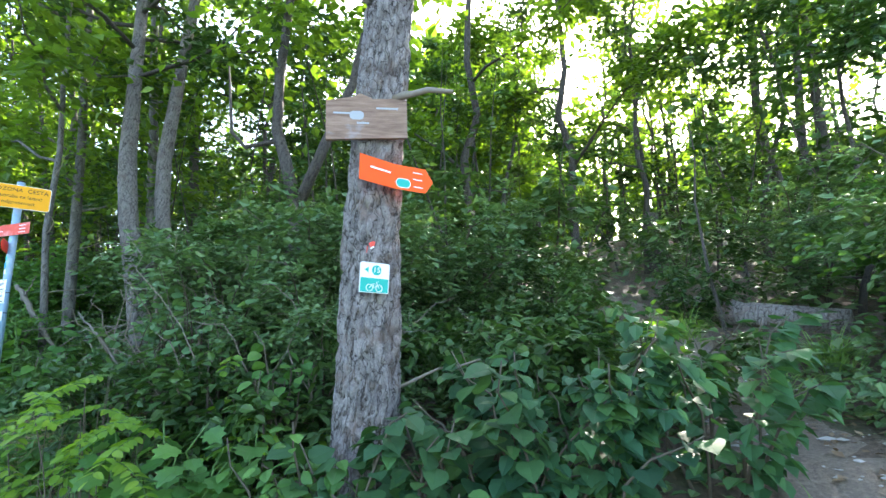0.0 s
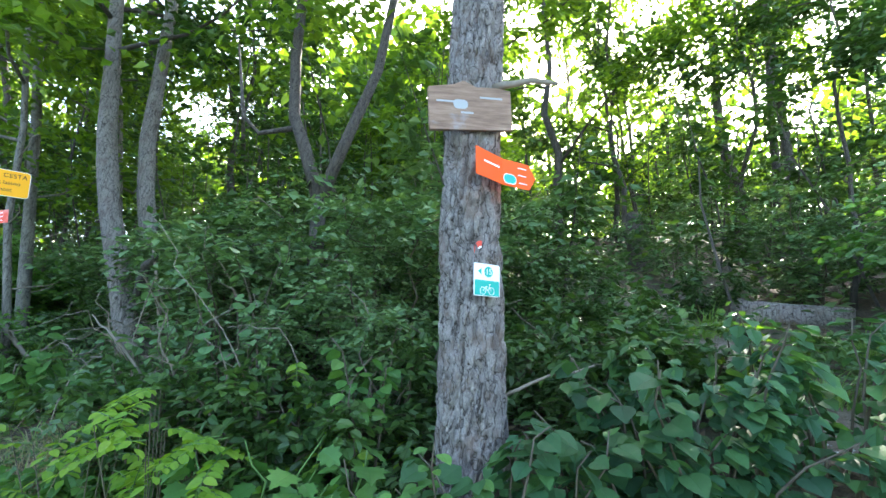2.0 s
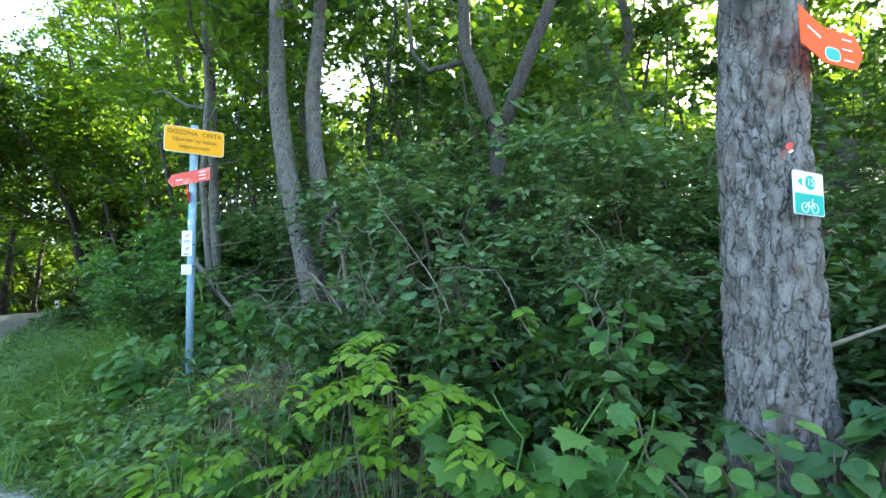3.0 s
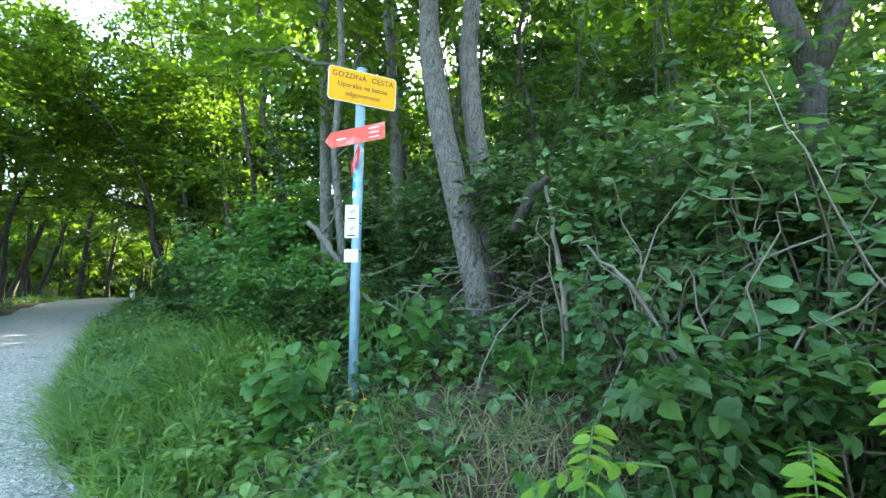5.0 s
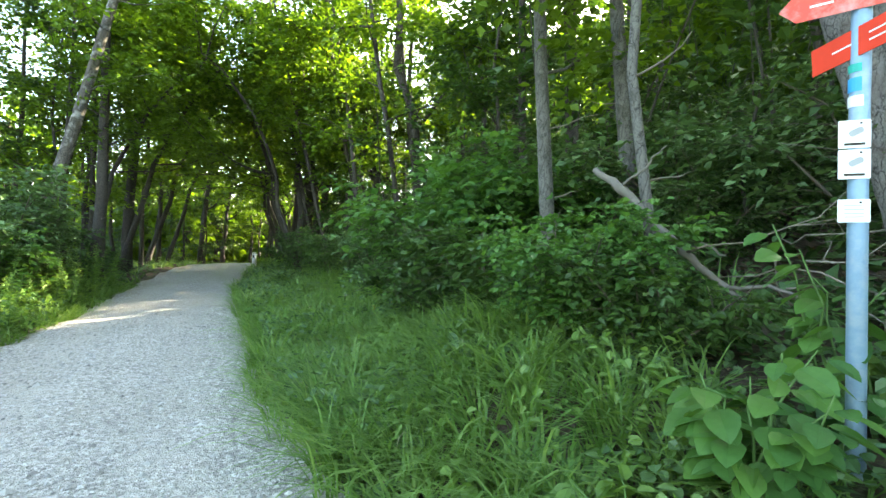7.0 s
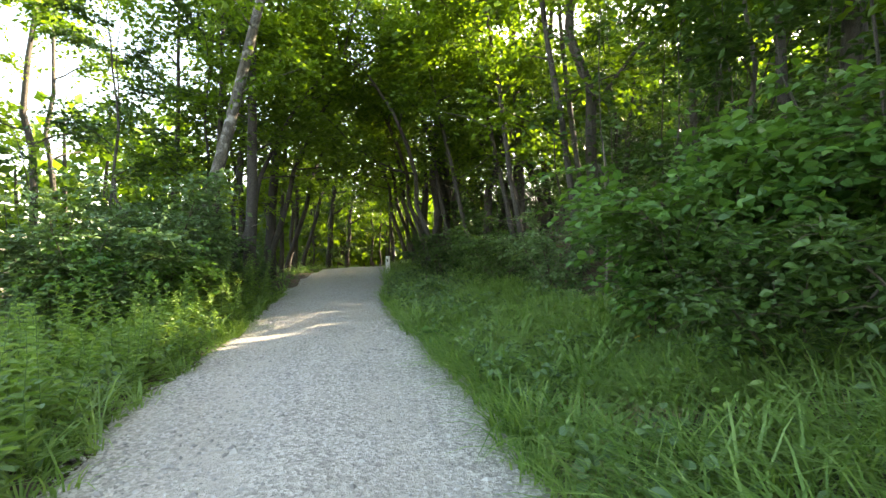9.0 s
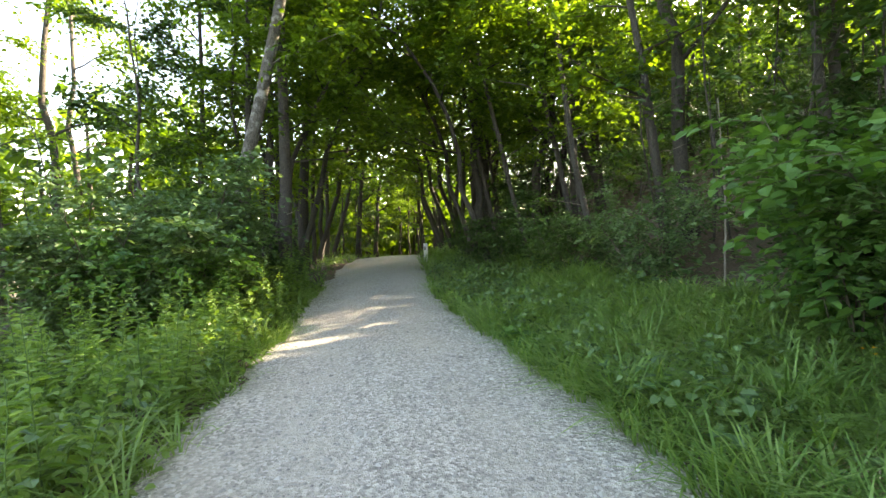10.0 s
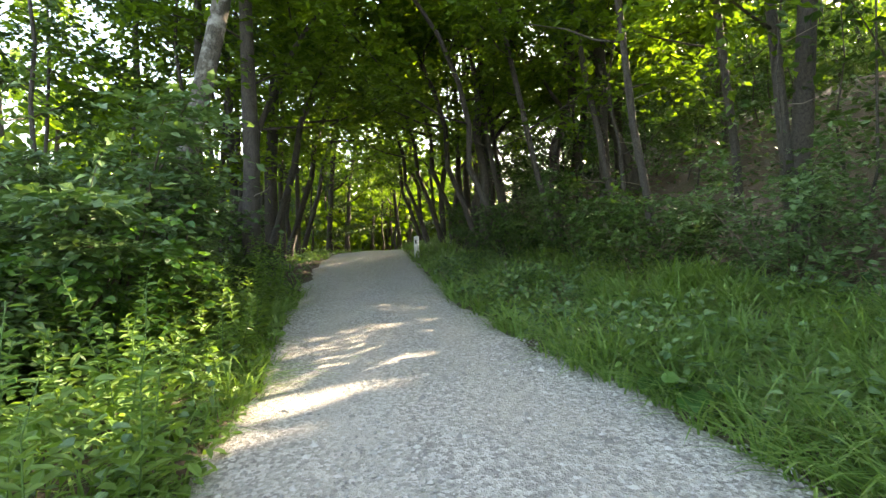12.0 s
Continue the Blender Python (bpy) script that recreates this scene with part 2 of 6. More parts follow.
# ---- the lie of the land ----
RX = [-90, -46, -40, -36, -32, -26, -22.6, -20, -17.2, -14.4, -13.3, -12, -10.5, -9.3, -8.3, -7, -5.4, -4, -2, 0, 4, 10, 60]
RY = [190, 62, 38, 26, 19.9, 15.6, 13.3, 11.6, 9.7, 8.25, 7.75, 7.1, 6.3, 5.55, 5.1, 4.7, 4.3, 3.95, 3.7, 3.55, 3.45, 3.3, 2.0]
LX = [-90, -46, -40, -36, -32, -26, -23, -20, -17.4, -15.7, -14.4, -12.9, -11.8, -9, -7, -4, 0, 4, 10, 60]
LY = [180, 52, 31, 21.5, 16.4, 12.4, 10.3, 8.4, 6.8, 5.8, 5.05, 4.05, 3.55, 2.4, 1.7, 0.9, 0.4, 0.3, 0.2, -1.2]


def edge_r(x):
    return np.interp(x, RX, RY)


def edge_l(x):
    return np.interp(x, LX, LY)


def lumps(x, y):
    return (0.5 * np.sin(1.7 * x + 0.6 * y) * np.sin(1.3 * y - 0.4 * x + 1) + 0.3 * np.sin(4.1 * x - 2.3 * y + 2)
            * np.sin(3.7 * y + 1.1 * x) + 0.15 * np.sin(9.3 * x + 4 * y) * np.sin(8.1 * y - 3 * x))


def road_z(x, y):
    return (-0.0047 * np.clip(x, -40, 20) + 0.027 * (np.clip(y, -10, 16) - 2) + 0.04 * np.clip(-16 - x, 0, 9)
            - 0.05 * np.clip(-27 - x, 0, 40))


def smooth01(v, a, b):
    q = np.clip((v - a) / (b - a), 0, 1)
    return q * q * (3 - 2 * q)


def slope_cos(x):
    s = (edge_r(x + 0.5) - edge_r(x - 0.5))
    return 1 / np.sqrt(1 + s * s)


def dist_r(x, y):
    """Metres beyond the road's hill-side edge."""
    return (y - edge_r(x)) * slope_cos(x)


def dist_l(x, y):
    """Metres beyond the road's valley-side edge."""
    return (edge_l(x) - y) * slope_cos(x)


BANK_D1, BANK_H1 = [0, .35, .8, 1.3, 2.5, 6, 15, 30, 60, 400], [0, .2, .5, .7, 1.0, 1.75, 3.9, 6.2, 8, 14]
BANK_D2, BANK_H2 = [0, .5, 1.5, 3, 5, 8, 15, 30, 60, 400], [0, .08, .25, .6, 1.5, 3.1, 5.6, 7.5, 9, 14]


def land_z(x, y):
    x, y = np.asarray(x, float), np.asarray(y, float)
    dr, dl = dist_r(x, y), dist_l(x, y)
    w = smooth01(-x, 6.5, 9.5)
    up = np.interp(dr, BANK_D1, BANK_H1) * (1 - w) + np.interp(dr, BANK_D2, BANK_H2) * w
    down = np.interp(dl, [0, .4, 2.5, 8, 25, 60, 400], [0, .06, 0, -.7, -4, -8, -12])
    off = smooth01(np.maximum(dr, dl), 0.0, 0.9)
    return road_z(x, y) + up + down + lumps(x, y) * 0.12 * off - 0.03 * (1 - smooth01(np.maximum(dr, dl), -.3, .15))


def land(x, y):
    return float(land_z(x, y))


# ---- mesh helpers ----
def mesh_object(name, verts, faces, mat, parent=None, label="", smooth=False):
    me = bpy.data.meshes.new(name)
    me.from_pydata([tuple(v) for v in verts], [], [tuple(f) for f in faces])
    if smooth:
        me.polygons.foreach_set("use_smooth", [True] * len(me.polygons))
    if mat:
        me.materials.append(mat)
    ob = new(name, me)
    if parent is not None:
        ob.parent = parent
    if label:
        tagged(ob, label)
    return ob


def part(name, bm, mat, parent=None, label="", smooth=False):
    me = bpy.data.meshes.new(name)
    bm.to_mesh(me)
    bm.free()
    if smooth:
        me.polygons.foreach_set("use_smooth", [True] * len(me.polygons))
    me.materials.append(mat)
    ob = new(name, me)
    if parent is not None:
        ob.parent = parent
    if label:
        tagged(ob, label)
    return ob


def stuff_mesh(name, blocks, mat, parent=None, label="", smooth=False):
    """One mesh out of (verts, faces) arrays; faces all of one size in each block."""
    vs, fs, off = [], [], 0
    for v, f in blocks:
        vs.append(np.asarray(v, float))
        fs += (np.asarray(f) + off).tolist()
        off += len(v)
    return mesh_object(name, np.concatenate(vs).tolist(), fs, mat, parent, label, smooth)


def empty(name, m=None):
    ob = new(name)
    ob.empty_display_size = 0.2
    if m is not None:
        ob.matrix_world = m
    return ob


def tube(pts, radii, sides=8, rough=0.0, rng=None, cap=True):
    """Tapered tube along a line of points."""
    pts = np.asarray(pts, float)
    n = len(pts)
    tang = np.gradient(pts, axis=0)
    tang /= np.linalg.norm(tang, axis=1)[:, None] + 1e-9
    ref = np.array([1.0, 0.13, 0.07]) if abs(tang[0][2]) > 0.6 else np.array([0.1, 0.05, 1.0])
    verts = []
    ang = np.linspace(0, 2 * np.pi, sides, endpoint=False)
    for i in range(n):
        u = np.cross(tang[i], ref)
        u /= np.linalg.norm(u)
        v = np.cross(tang[i], u)
        r = radii[i] * (1 + (rng.normal(0, rough, sides) if rough and rng is not None else 0 * ang))
        verts.append(pts[i] + np.outer(np.cos(ang) * r, u) + np.outer(np.sin(ang) * r, v))
    verts = np.concatenate(verts)
    faces = []
    for i in range(n - 1):
        for k in range(sides):
            a, b = i * sides + k, i * sides + (k + 1) % sides
            faces.append((a, b, b + sides, a + sides))
    if cap:
        faces.append(tuple(range(sides))[::-1])
        faces.append(tuple(range((n - 1) * sides, n * sides)))
    return verts, faces


def tubes_join(list_of):
    vs, fs, off = [], [], 0
    for v, f in list_of:
        vs.append(v)
        fs += [tuple(i + off for i in q) for q in f]
        off += len(v)
    return np.concatenate(vs), fs


def unit(v):
    return v / (np.linalg.norm(v, axis=-1, keepdims=True) + 1e-9)


def leaves(rng, at, way, length, width, droop=0.2, fold=0.18, flat=1.0):
    """Leaf blades: four-cornered, folded along the midrib. at, way: n x 3."""
    n = len(at)
    L = length * rng.uniform(0.6, 1.2, n)[:, None]
    W = width * rng.uniform(0.6, 1.2, n)[:, None]
    way = unit(way + rng.normal(0, 0.25, (n, 3)) - np.array([0, 0, droop]))
    up = unit(np.array([0, 0, flat]) + rng.normal(0, 0.45, (n, 3)))
    side = unit(np.cross(way, up))
    nor = np.cross(side, way)
    base, tip = at, at + way * L
    mid = at + way * L * 0.45
    v = np.stack([base, mid + side * W * 0.5 + nor * W * fold, tip, mid - side * W * 0.5 + nor * W * fold], 1).reshape(-1, 3)
    i = np.arange(n)[:, None] * 4
    return v, np.concatenate([i + np.array([[0, 1, 2]]), i + np.array([[0, 2, 3]])])


def round_leaves(rng, at, way, length, width, droop=0.2, fold=0.14, flat=1.05):
    """Leaf blades with a rounder, six-cornered outline and a drooping tip."""
    n = len(at)
    L = length * rng.uniform(0.6, 1.2, n)[:, None]
    W = width * rng.uniform(0.7, 1.2, n)[:, None]
    way = unit(way + rng.normal(0, 0.25, (n, 3)) - np.array([0, 0, droop]))
    up = unit(np.array([0, 0, flat]) + rng.normal(0, 0.45, (n, 3)))
    side = unit(np.cross(way, up))
    nor = np.cross(side, way)
    rows = [at]
    for s, w in ((0.28, 0.92), (0.68, 0.80)):
        c = at + way * L * s - nor * L * 0.10 * s * s
        rows += [c + side * W * 0.5 * w + nor * W * fold, c - side * W * 0.5 * w + nor * W * fold]
    rows.append(at + way * L - nor * L * 0.16)
    v = np.stack(rows, 1).reshape(-1, 3)
    i = np.arange(n)[:, None] * 6
    return v, np.concatenate([i + np.array([[0, 1, 3, 5]]), i + np.array([[0, 5, 4, 2]])])


def sprays(rng, starts, ways, twig_len, per, leaf_len, leaf_wid, spread=0.9, blade=leaves):
    """Leafy twigs: starts, ways n x 3. Returns leaf block and twig tubes."""
    n = len(starts)
    tl = twig_len * rng.uniform(0.5, 1.2, n)
    s = np.linspace(0.12, 1.0, per)
    ways = unit(ways)
    pos = starts[:, None, :] + ways[:, None, :] * (tl[:, None] * s)[:, :, None]
    pos[:, :, 2] -= (tl[:, None] * s ** 2) * 0.22
    side = unit(np.cross(ways, np.array([0, 0, 1.0]) + rng.normal(0, .2, (n, 3))))
    sign = np.where(np.arange(per) % 2 == 0, 1, -1)[None, :, None]
    lw = ways[:, None, :] * 0.6 + side[:, None, :] * sign * spread
    lw[:, -1, :] = ways
    pos = pos + rng.normal(0, leaf_len * 0.15, pos.shape)
    block = blade(rng, pos.reshape(-1, 3), lw.reshape(-1, 3), leaf_len, leaf_wid)
    twigs = []
    for i in range(0, n, 4):
        p = np.array([starts[i], starts[i] + ways[i] * tl[i] * 0.5 - [0, 0, tl[i] * 0.055], starts[i] + ways[i] * tl[i] - [0, 0, tl[i] * 0.22]])
        twigs.append(tube(p, [0.005, 0.004, 0.002], 3, cap=False))
    return block, twigs


def bend(rng, a, b, n, wob):
    """A wavering line from a to b."""
    a, b = np.asarray(a, float), np.asarray(b, float)
    s = np.linspace(0, 1, n)[:, None]
    p = a + (b - a) * s
    w = np.cumsum(rng.normal(0, wob, (n, 3)), axis=0)
    w -= w[0] + (w[-1] - w[0]) * s
    return p + w * np.linalg.norm(b - a)


def make_tree(seed, height, radius, crown_from, limbs, reach, twigs, per, leaf_len, leaf_wid, bark, leaf, lean=(0, 0),
              name="tree", twig_len=0.7, wob=0.012, wind_up=0.5):
    """Tree at the origin: tapered trunk, limbs, leafy crown."""
    rng = np.random.default_rng(seed)
    root = empty(name)
    n = 12
    line = bend(rng, (0, 0, -0.35), (lean[0], lean[1], height), n, wob)
    s = np.linspace(0, 1, n)
    rad = radius * (1 - 0.82 * s) * (1 + 0.55 * np.exp(-s * height / 0.35))
    v, f = tube(line, rad, 12, 0.04, rng)
    mesh_object("trunk", v, f, bark, root, "", True)
    starts, ways = [], []
    for k in range(limbs):
        u = crown_from + (0.97 - crown_from) * (k + rng.uniform(0, 0.8)) / limbs
        at = np.array([np.interp(u, s, line[:, j]) for j in range(3)])
        az = k * 2.399 + rng.normal(0, 0.4)
        out = reach * (1.0 - 0.55 * max(0, (u - crown_from) / (1 - crown_from))) * rng.uniform(0.65, 1.15)
        end = at + np.array([math.cos(az) * out, math.sin(az) * out, out * rng.uniform(0.1, wind_up + 0.2)])
        lm = bend(rng, at, end, 7, 0.03)
        lr = max(0.012, radius * (1 - 0.8 * u) * 0.45)
        v, f = tube(lm, np.linspace(lr, 0.006, 7), 6, 0.05, rng)
        mesh_object("limb", v, f, bark, root, "", True)
        q = rng.uniform(0.18, 1.0, twigs) ** 0.8
        p = np.stack([np.interp(q, np.linspace(0, 1, 7), lm[:, j]) for j in range(3)], 1)
        d = unit(end - at)
        w = d * 0.6 + rng.normal(0, 0.75, (twigs, 3)) * np.array([1, 1, 0.45])
        w[:, 2] -= 0.1
        starts.append(p)
        ways.append(w)
    block, tw = sprays(rng, np.concatenate(starts), np.concatenate(ways), twig_len, per, leaf_len, leaf_wid)
    stuff_mesh("crown", [block], leaf, root)
    return root


def make_bush(seed, height, spread, stems, twigs, per, leaf_len, leaf_wid, leaf, name="bush", twig_len=0.45, stem_mat=None, blade=round_leaves, rise=0.5):
    rng = np.random.default_rng(seed)
    root = empty(name)
    starts, ways = [], []
    for k in range(stems):
        az = k * 2.399 + rng.normal(0, 0.3)
        out = spread * rng.uniform(0.3, 1.0)
        end = np.array([math.cos(az) * out, math.sin(az) * out, height * rng.uniform(0.55, 1.05) * (1 - 0.25 * out / spread)])
        start = np.array([math.cos(az) * 0.1, math.sin(az) * 0.1, -0.15])
        lm = bend(rng, start, end, 7, 0.035)
        lm[:, 2] += np.sin(np.linspace(0, np.pi, 7)) * height * 0.12
        v, f = tube(lm, np.linspace(0.016, 0.004, 7), 5, 0.05, rng)
        mesh_object("stem", v, f, stem_mat or TWIG_DARK, root, "", True)
        q = rng.uniform(0.15, 1.0, twigs)
        p = np.stack([np.interp(q, np.linspace(0, 1, 7), lm[:, j]) for j in range(3)], 1)
        w = np.array([math.cos(az), math.sin(az), 0.2]) * 0.5 + rng.normal(0, 0.7, (twigs, 3)) * np.array([1, 1, rise])
        starts.append(p)
        ways.append(w)
    block, tw = sprays(rng, np.concatenate(starts), np.concatenate(ways), twig_len, per, leaf_len, leaf_wid, 0.9, blade)
    stuff_mesh("foliage", [block], leaf, root)
    v, f = tubes_join(tw)
    tagged(mesh_object("twig_mass", v, f, TWIG_DARK, root), kind="stuff")
    return root


def blade_mesh(rng, x, y, z, length, width, lean=0.6, way=None):
    """Arching grass blades at the given feet."""
    n = len(x)
    az = rng.uniform(0, 2 * np.pi, n) if way is None else way
    L = length * rng.uniform(0.55, 1.25, n)
    W = width * rng.uniform(0.7, 1.3, n)
    ln = lean * rng.uniform(0.4, 1.5, n)
    d = np.stack([np.cos(az), np.sin(az), 0 * az], 1)
    sd = np.stack([-np.sin(az), np.cos(az), 0 * az], 1)
    foot = np.stack([x, y, z], 1)
    rows = []
    for s, wd in ((0, 1.0), (0.4, 0.9), (0.75, 0.6), (1.0, 0.0)):
        c = foot + d * (L * ln * s ** 1.8)[:, None] + np.array([0, 0, 1.0]) * (L * (s - 0.42 * ln * s ** 2.5))[:, None]
        if wd:
            rows += [c - sd * (W * wd / 2)[:, None], c + sd * (W * wd / 2)[:, None]]
        else:
            rows.append(c)
    v = np.stack(rows, 1).reshape(-1, 3)
    i = np.arange(n)[:, None] * 7
    tri = [[0, 1, 3], [0, 3, 2], [2, 3, 5], [2, 5, 4], [4, 5, 6]]
    return v, np.concatenate([i + np.array([q]) for q in tri])

# ---- ground, road, footpath ----
def grid_sheet(name, xs, ys, zf, mat):
    X, Y = np.meshgrid(xs, ys, indexing="ij")
    Z = zf(X, Y)
    v = np.stack([X, Y, Z], -1).reshape(-1, 3)
    nx, ny = len(xs), len(ys)
    i, j = np.meshgrid(np.arange(nx - 1), np.arange(ny - 1), indexing="ij")
    a = (i * ny + j).reshape(-1)
    return mesh_object(name, v, np.stack([a, a + ny, a + ny + 1, a + 1], 1), mat, None, "", True)


def stretched(lo, a, b, hi, step, far):
    """Even steps between a and b, growing ones outside."""
    out = np.geomspace(1, 1 + abs(hi - b), far) - 1 + b
    inn = a - (np.geomspace(1, 1 + abs(a - lo), far) - 1)
    return np.concatenate([inn[::-1][:-1], np.arange(a, b, step), out])


ground = grid_sheet("ground", stretched(-900, -30, 8, 900, 0.22, 40), stretched(-900, -4, 20, 900, 0.2, 40), land_z, SOIL)
tagged(ground, "brown forest floor rising as a bank beside the road", "ground", kind="structure")


def road_sheet():
    xs = np.concatenate([np.arange(-46, -27, 1.0), np.arange(-27, 8, 0.25), np.arange(8, 46, 2.0)])
    rng = np.random.default_rng(3)
    v, f, k = [], [], 25
    for x in xs:
        a, b = edge_l(x) - 0.12 + 0.10 * math.sin(x * 3.1) + rng.normal(0, .05), edge_r(x) + 0.12 + 0.09 * math.sin(x * 2.3 + 1) + rng.normal(0, .05)
        for q in np.linspace(0, 1, k):
            y = a + (b - a) * q
            crown = 0.05 * (1 - (2 * q - 1) ** 2) - 0.018 * (math.exp(-((q - .28) / .1) ** 2) + math.exp(-((q - .72) / .1) ** 2))
            edge = -0.05 if q in (0, 1) else 0
            v.append((x, y, road_z(x, y) + 0.02 + crown + edge + 0.012 * float(lumps(x * 2, y * 2))))
    n = len(xs)
    for i in range(n - 1):
        for j in range(k - 1):
            a = i * k + j
            f.append((a, a + k, a + k + 1, a + 1))
    ob = mesh_object("road", v, f, GRAVEL, None, "", True)
    at = ob.data.attributes.new("across", "FLOAT", "POINT")
    at.data.foreach_set("value", [q for _ in xs for q in np.linspace(0, 1, k)])
    return tagged(ob, "pale grey crushed-gravel forest road", "road", kind="structure")


road = road_sheet()


def strip_on_land(name, line, widths, mat, lift=0.015):
    line = np.array(line, float)
    s = np.linspace(0, len(line) - 1, 40)
    c = np.stack([np.interp(s, np.arange(len(line)), line[:, j]) for j in range(2)], 1)
    w = np.interp(s, np.arange(len(line)), widths)
    t = unit(np.gradient(c, axis=0))
    nrm = np.stack([-t[:, 1], t[:, 0]], 1)
    v, f, k = [], [], 9
    for i in range(40):
        for q in np.linspace(-1, 1, k):
            p = c[i] + nrm[i] * w[i] * (q + 0.16 * math.sin(7 * s[i] + 3 * q)) * 0.5
            v.append((p[0], p[1], land(*p) + lift * (1 - abs(q) ** 3 * 2.2)))
    for i in range(39):
        for j in range(k - 1):
            a = i * k + j
            f.append((a, a + k, a + k + 1, a + 1))
    return mesh_object(name, v, f, mat, None, "", True)


footpath = strip_on_land("footpath", [(2.0, 3.2), (1.35, 4.2), (0.9, 5.0), (0.74, 5.7), (0.75, 6.5), (0.65, 7.8), (0.1, 9.4), (-0.9, 12), (-1.6, 17), (-1.9, 24)],
                         [1.7, 1.5, 1.1, 0.7, 0.5, 0.45, 0.4, 0.4, 0.5, 0.5], DIRT)
tagged(footpath, "narrow trodden earth footpath climbing into the wood", "footpath", kind="structure")

bare_patch = strip_on_land("bare_patch", [(-9.75, 6.4), (-9.46, 6.31), (-9.15, 6.3), (-8.75, 6.3)], [0.1, 0.34, 0.36, 0.1], DIRT, 0.03)
tagged(bare_patch, "bare trodden earth patch in the verge", "bare earth", kind="structure")

# ---- trees ----
KINDS = [
    make_tree(11, 15, 0.17, 0.15, 6, 4.0, 62, 10, 0.24, 0.155, BARK, LEAF_CANOPY, (0.6, 0.3), "broadleaf_tree", 1.2),
    make_tree(12, 13, 0.13, 0.20, 6, 3.6, 60, 10, 0.22, 0.135, BARK, LEAF_CANOPY, (-0.7, 0.2), "broadleaf_tree", 1.2),
    make_tree(13, 16, 0.15, 0.30, 6, 3.6, 60, 10, 0.24, 0.155, BARK, LEAF_CANOPY, (0.2, -0.8), "broadleaf_tree", 1.2),
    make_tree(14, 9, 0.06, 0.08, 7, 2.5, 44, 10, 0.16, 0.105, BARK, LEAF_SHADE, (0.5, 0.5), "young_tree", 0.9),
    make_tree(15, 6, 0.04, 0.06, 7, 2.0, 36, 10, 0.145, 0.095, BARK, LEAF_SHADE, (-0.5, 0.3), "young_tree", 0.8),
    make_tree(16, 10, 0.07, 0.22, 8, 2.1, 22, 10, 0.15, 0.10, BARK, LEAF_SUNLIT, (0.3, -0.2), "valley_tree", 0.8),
    make_tree(17, 8.5, 0.085, 0.36, 7, 3.2, 62, 10, 0.18, 0.12, BARK, LEAF_CANOPY, (3.6, 0.2), "arching_tree", 1.1, 0.014),
]
TREE_LABELS = ["tall broadleaf forest tree with grey-brown bark and low branches", "broadleaf forest tree with slightly leaning trunk",
               "tall dark-barked forest tree with high crown", "slender young broadleaf tree in the understorey",
               "thin young broadleaf sapling tree in shade", "slender tree with thin foliage coloured as sunlit below the road", "dark tree arching its crown over the road"]
for k, lab in zip(KINDS, TREE_LABELS):
    tagged(k, lab, "tree", "forest trees")
used = set()


def plant(kind, x, y, turn, size=1.0, tilt=(0, 0), sink=0.0):
    m = pose(x, y, land(x, y) - sink, tilt[0], tilt[1], turn) @ Matrix.Diagonal((size, size, size, 1))
    k = KINDS[kind]
    if kind not in used:
        used.add(kind)
        k.matrix_basis = m
        return k
    made = copy_thing(k, m)
    made.scale = (size, size, size)
    return made


def in_sun_gap(x, y, h, wide=2.2, far=36):
    """True where a crown would stand in the gap that lets the sun onto the road."""
    for sx, sy in ((-15.2, 6.6), (-14.2, 6.6)):
        t = max(0.0, (y - sy) / SUN_DIR.y)
        px = sx + SUN_DIR.x * t
        z = road_z(sx, sy) + SUN_DIR.z * t
        if abs(x - px) < wide * 0.78 and t < far and land(x, y) + h > z:
            return True
    return False


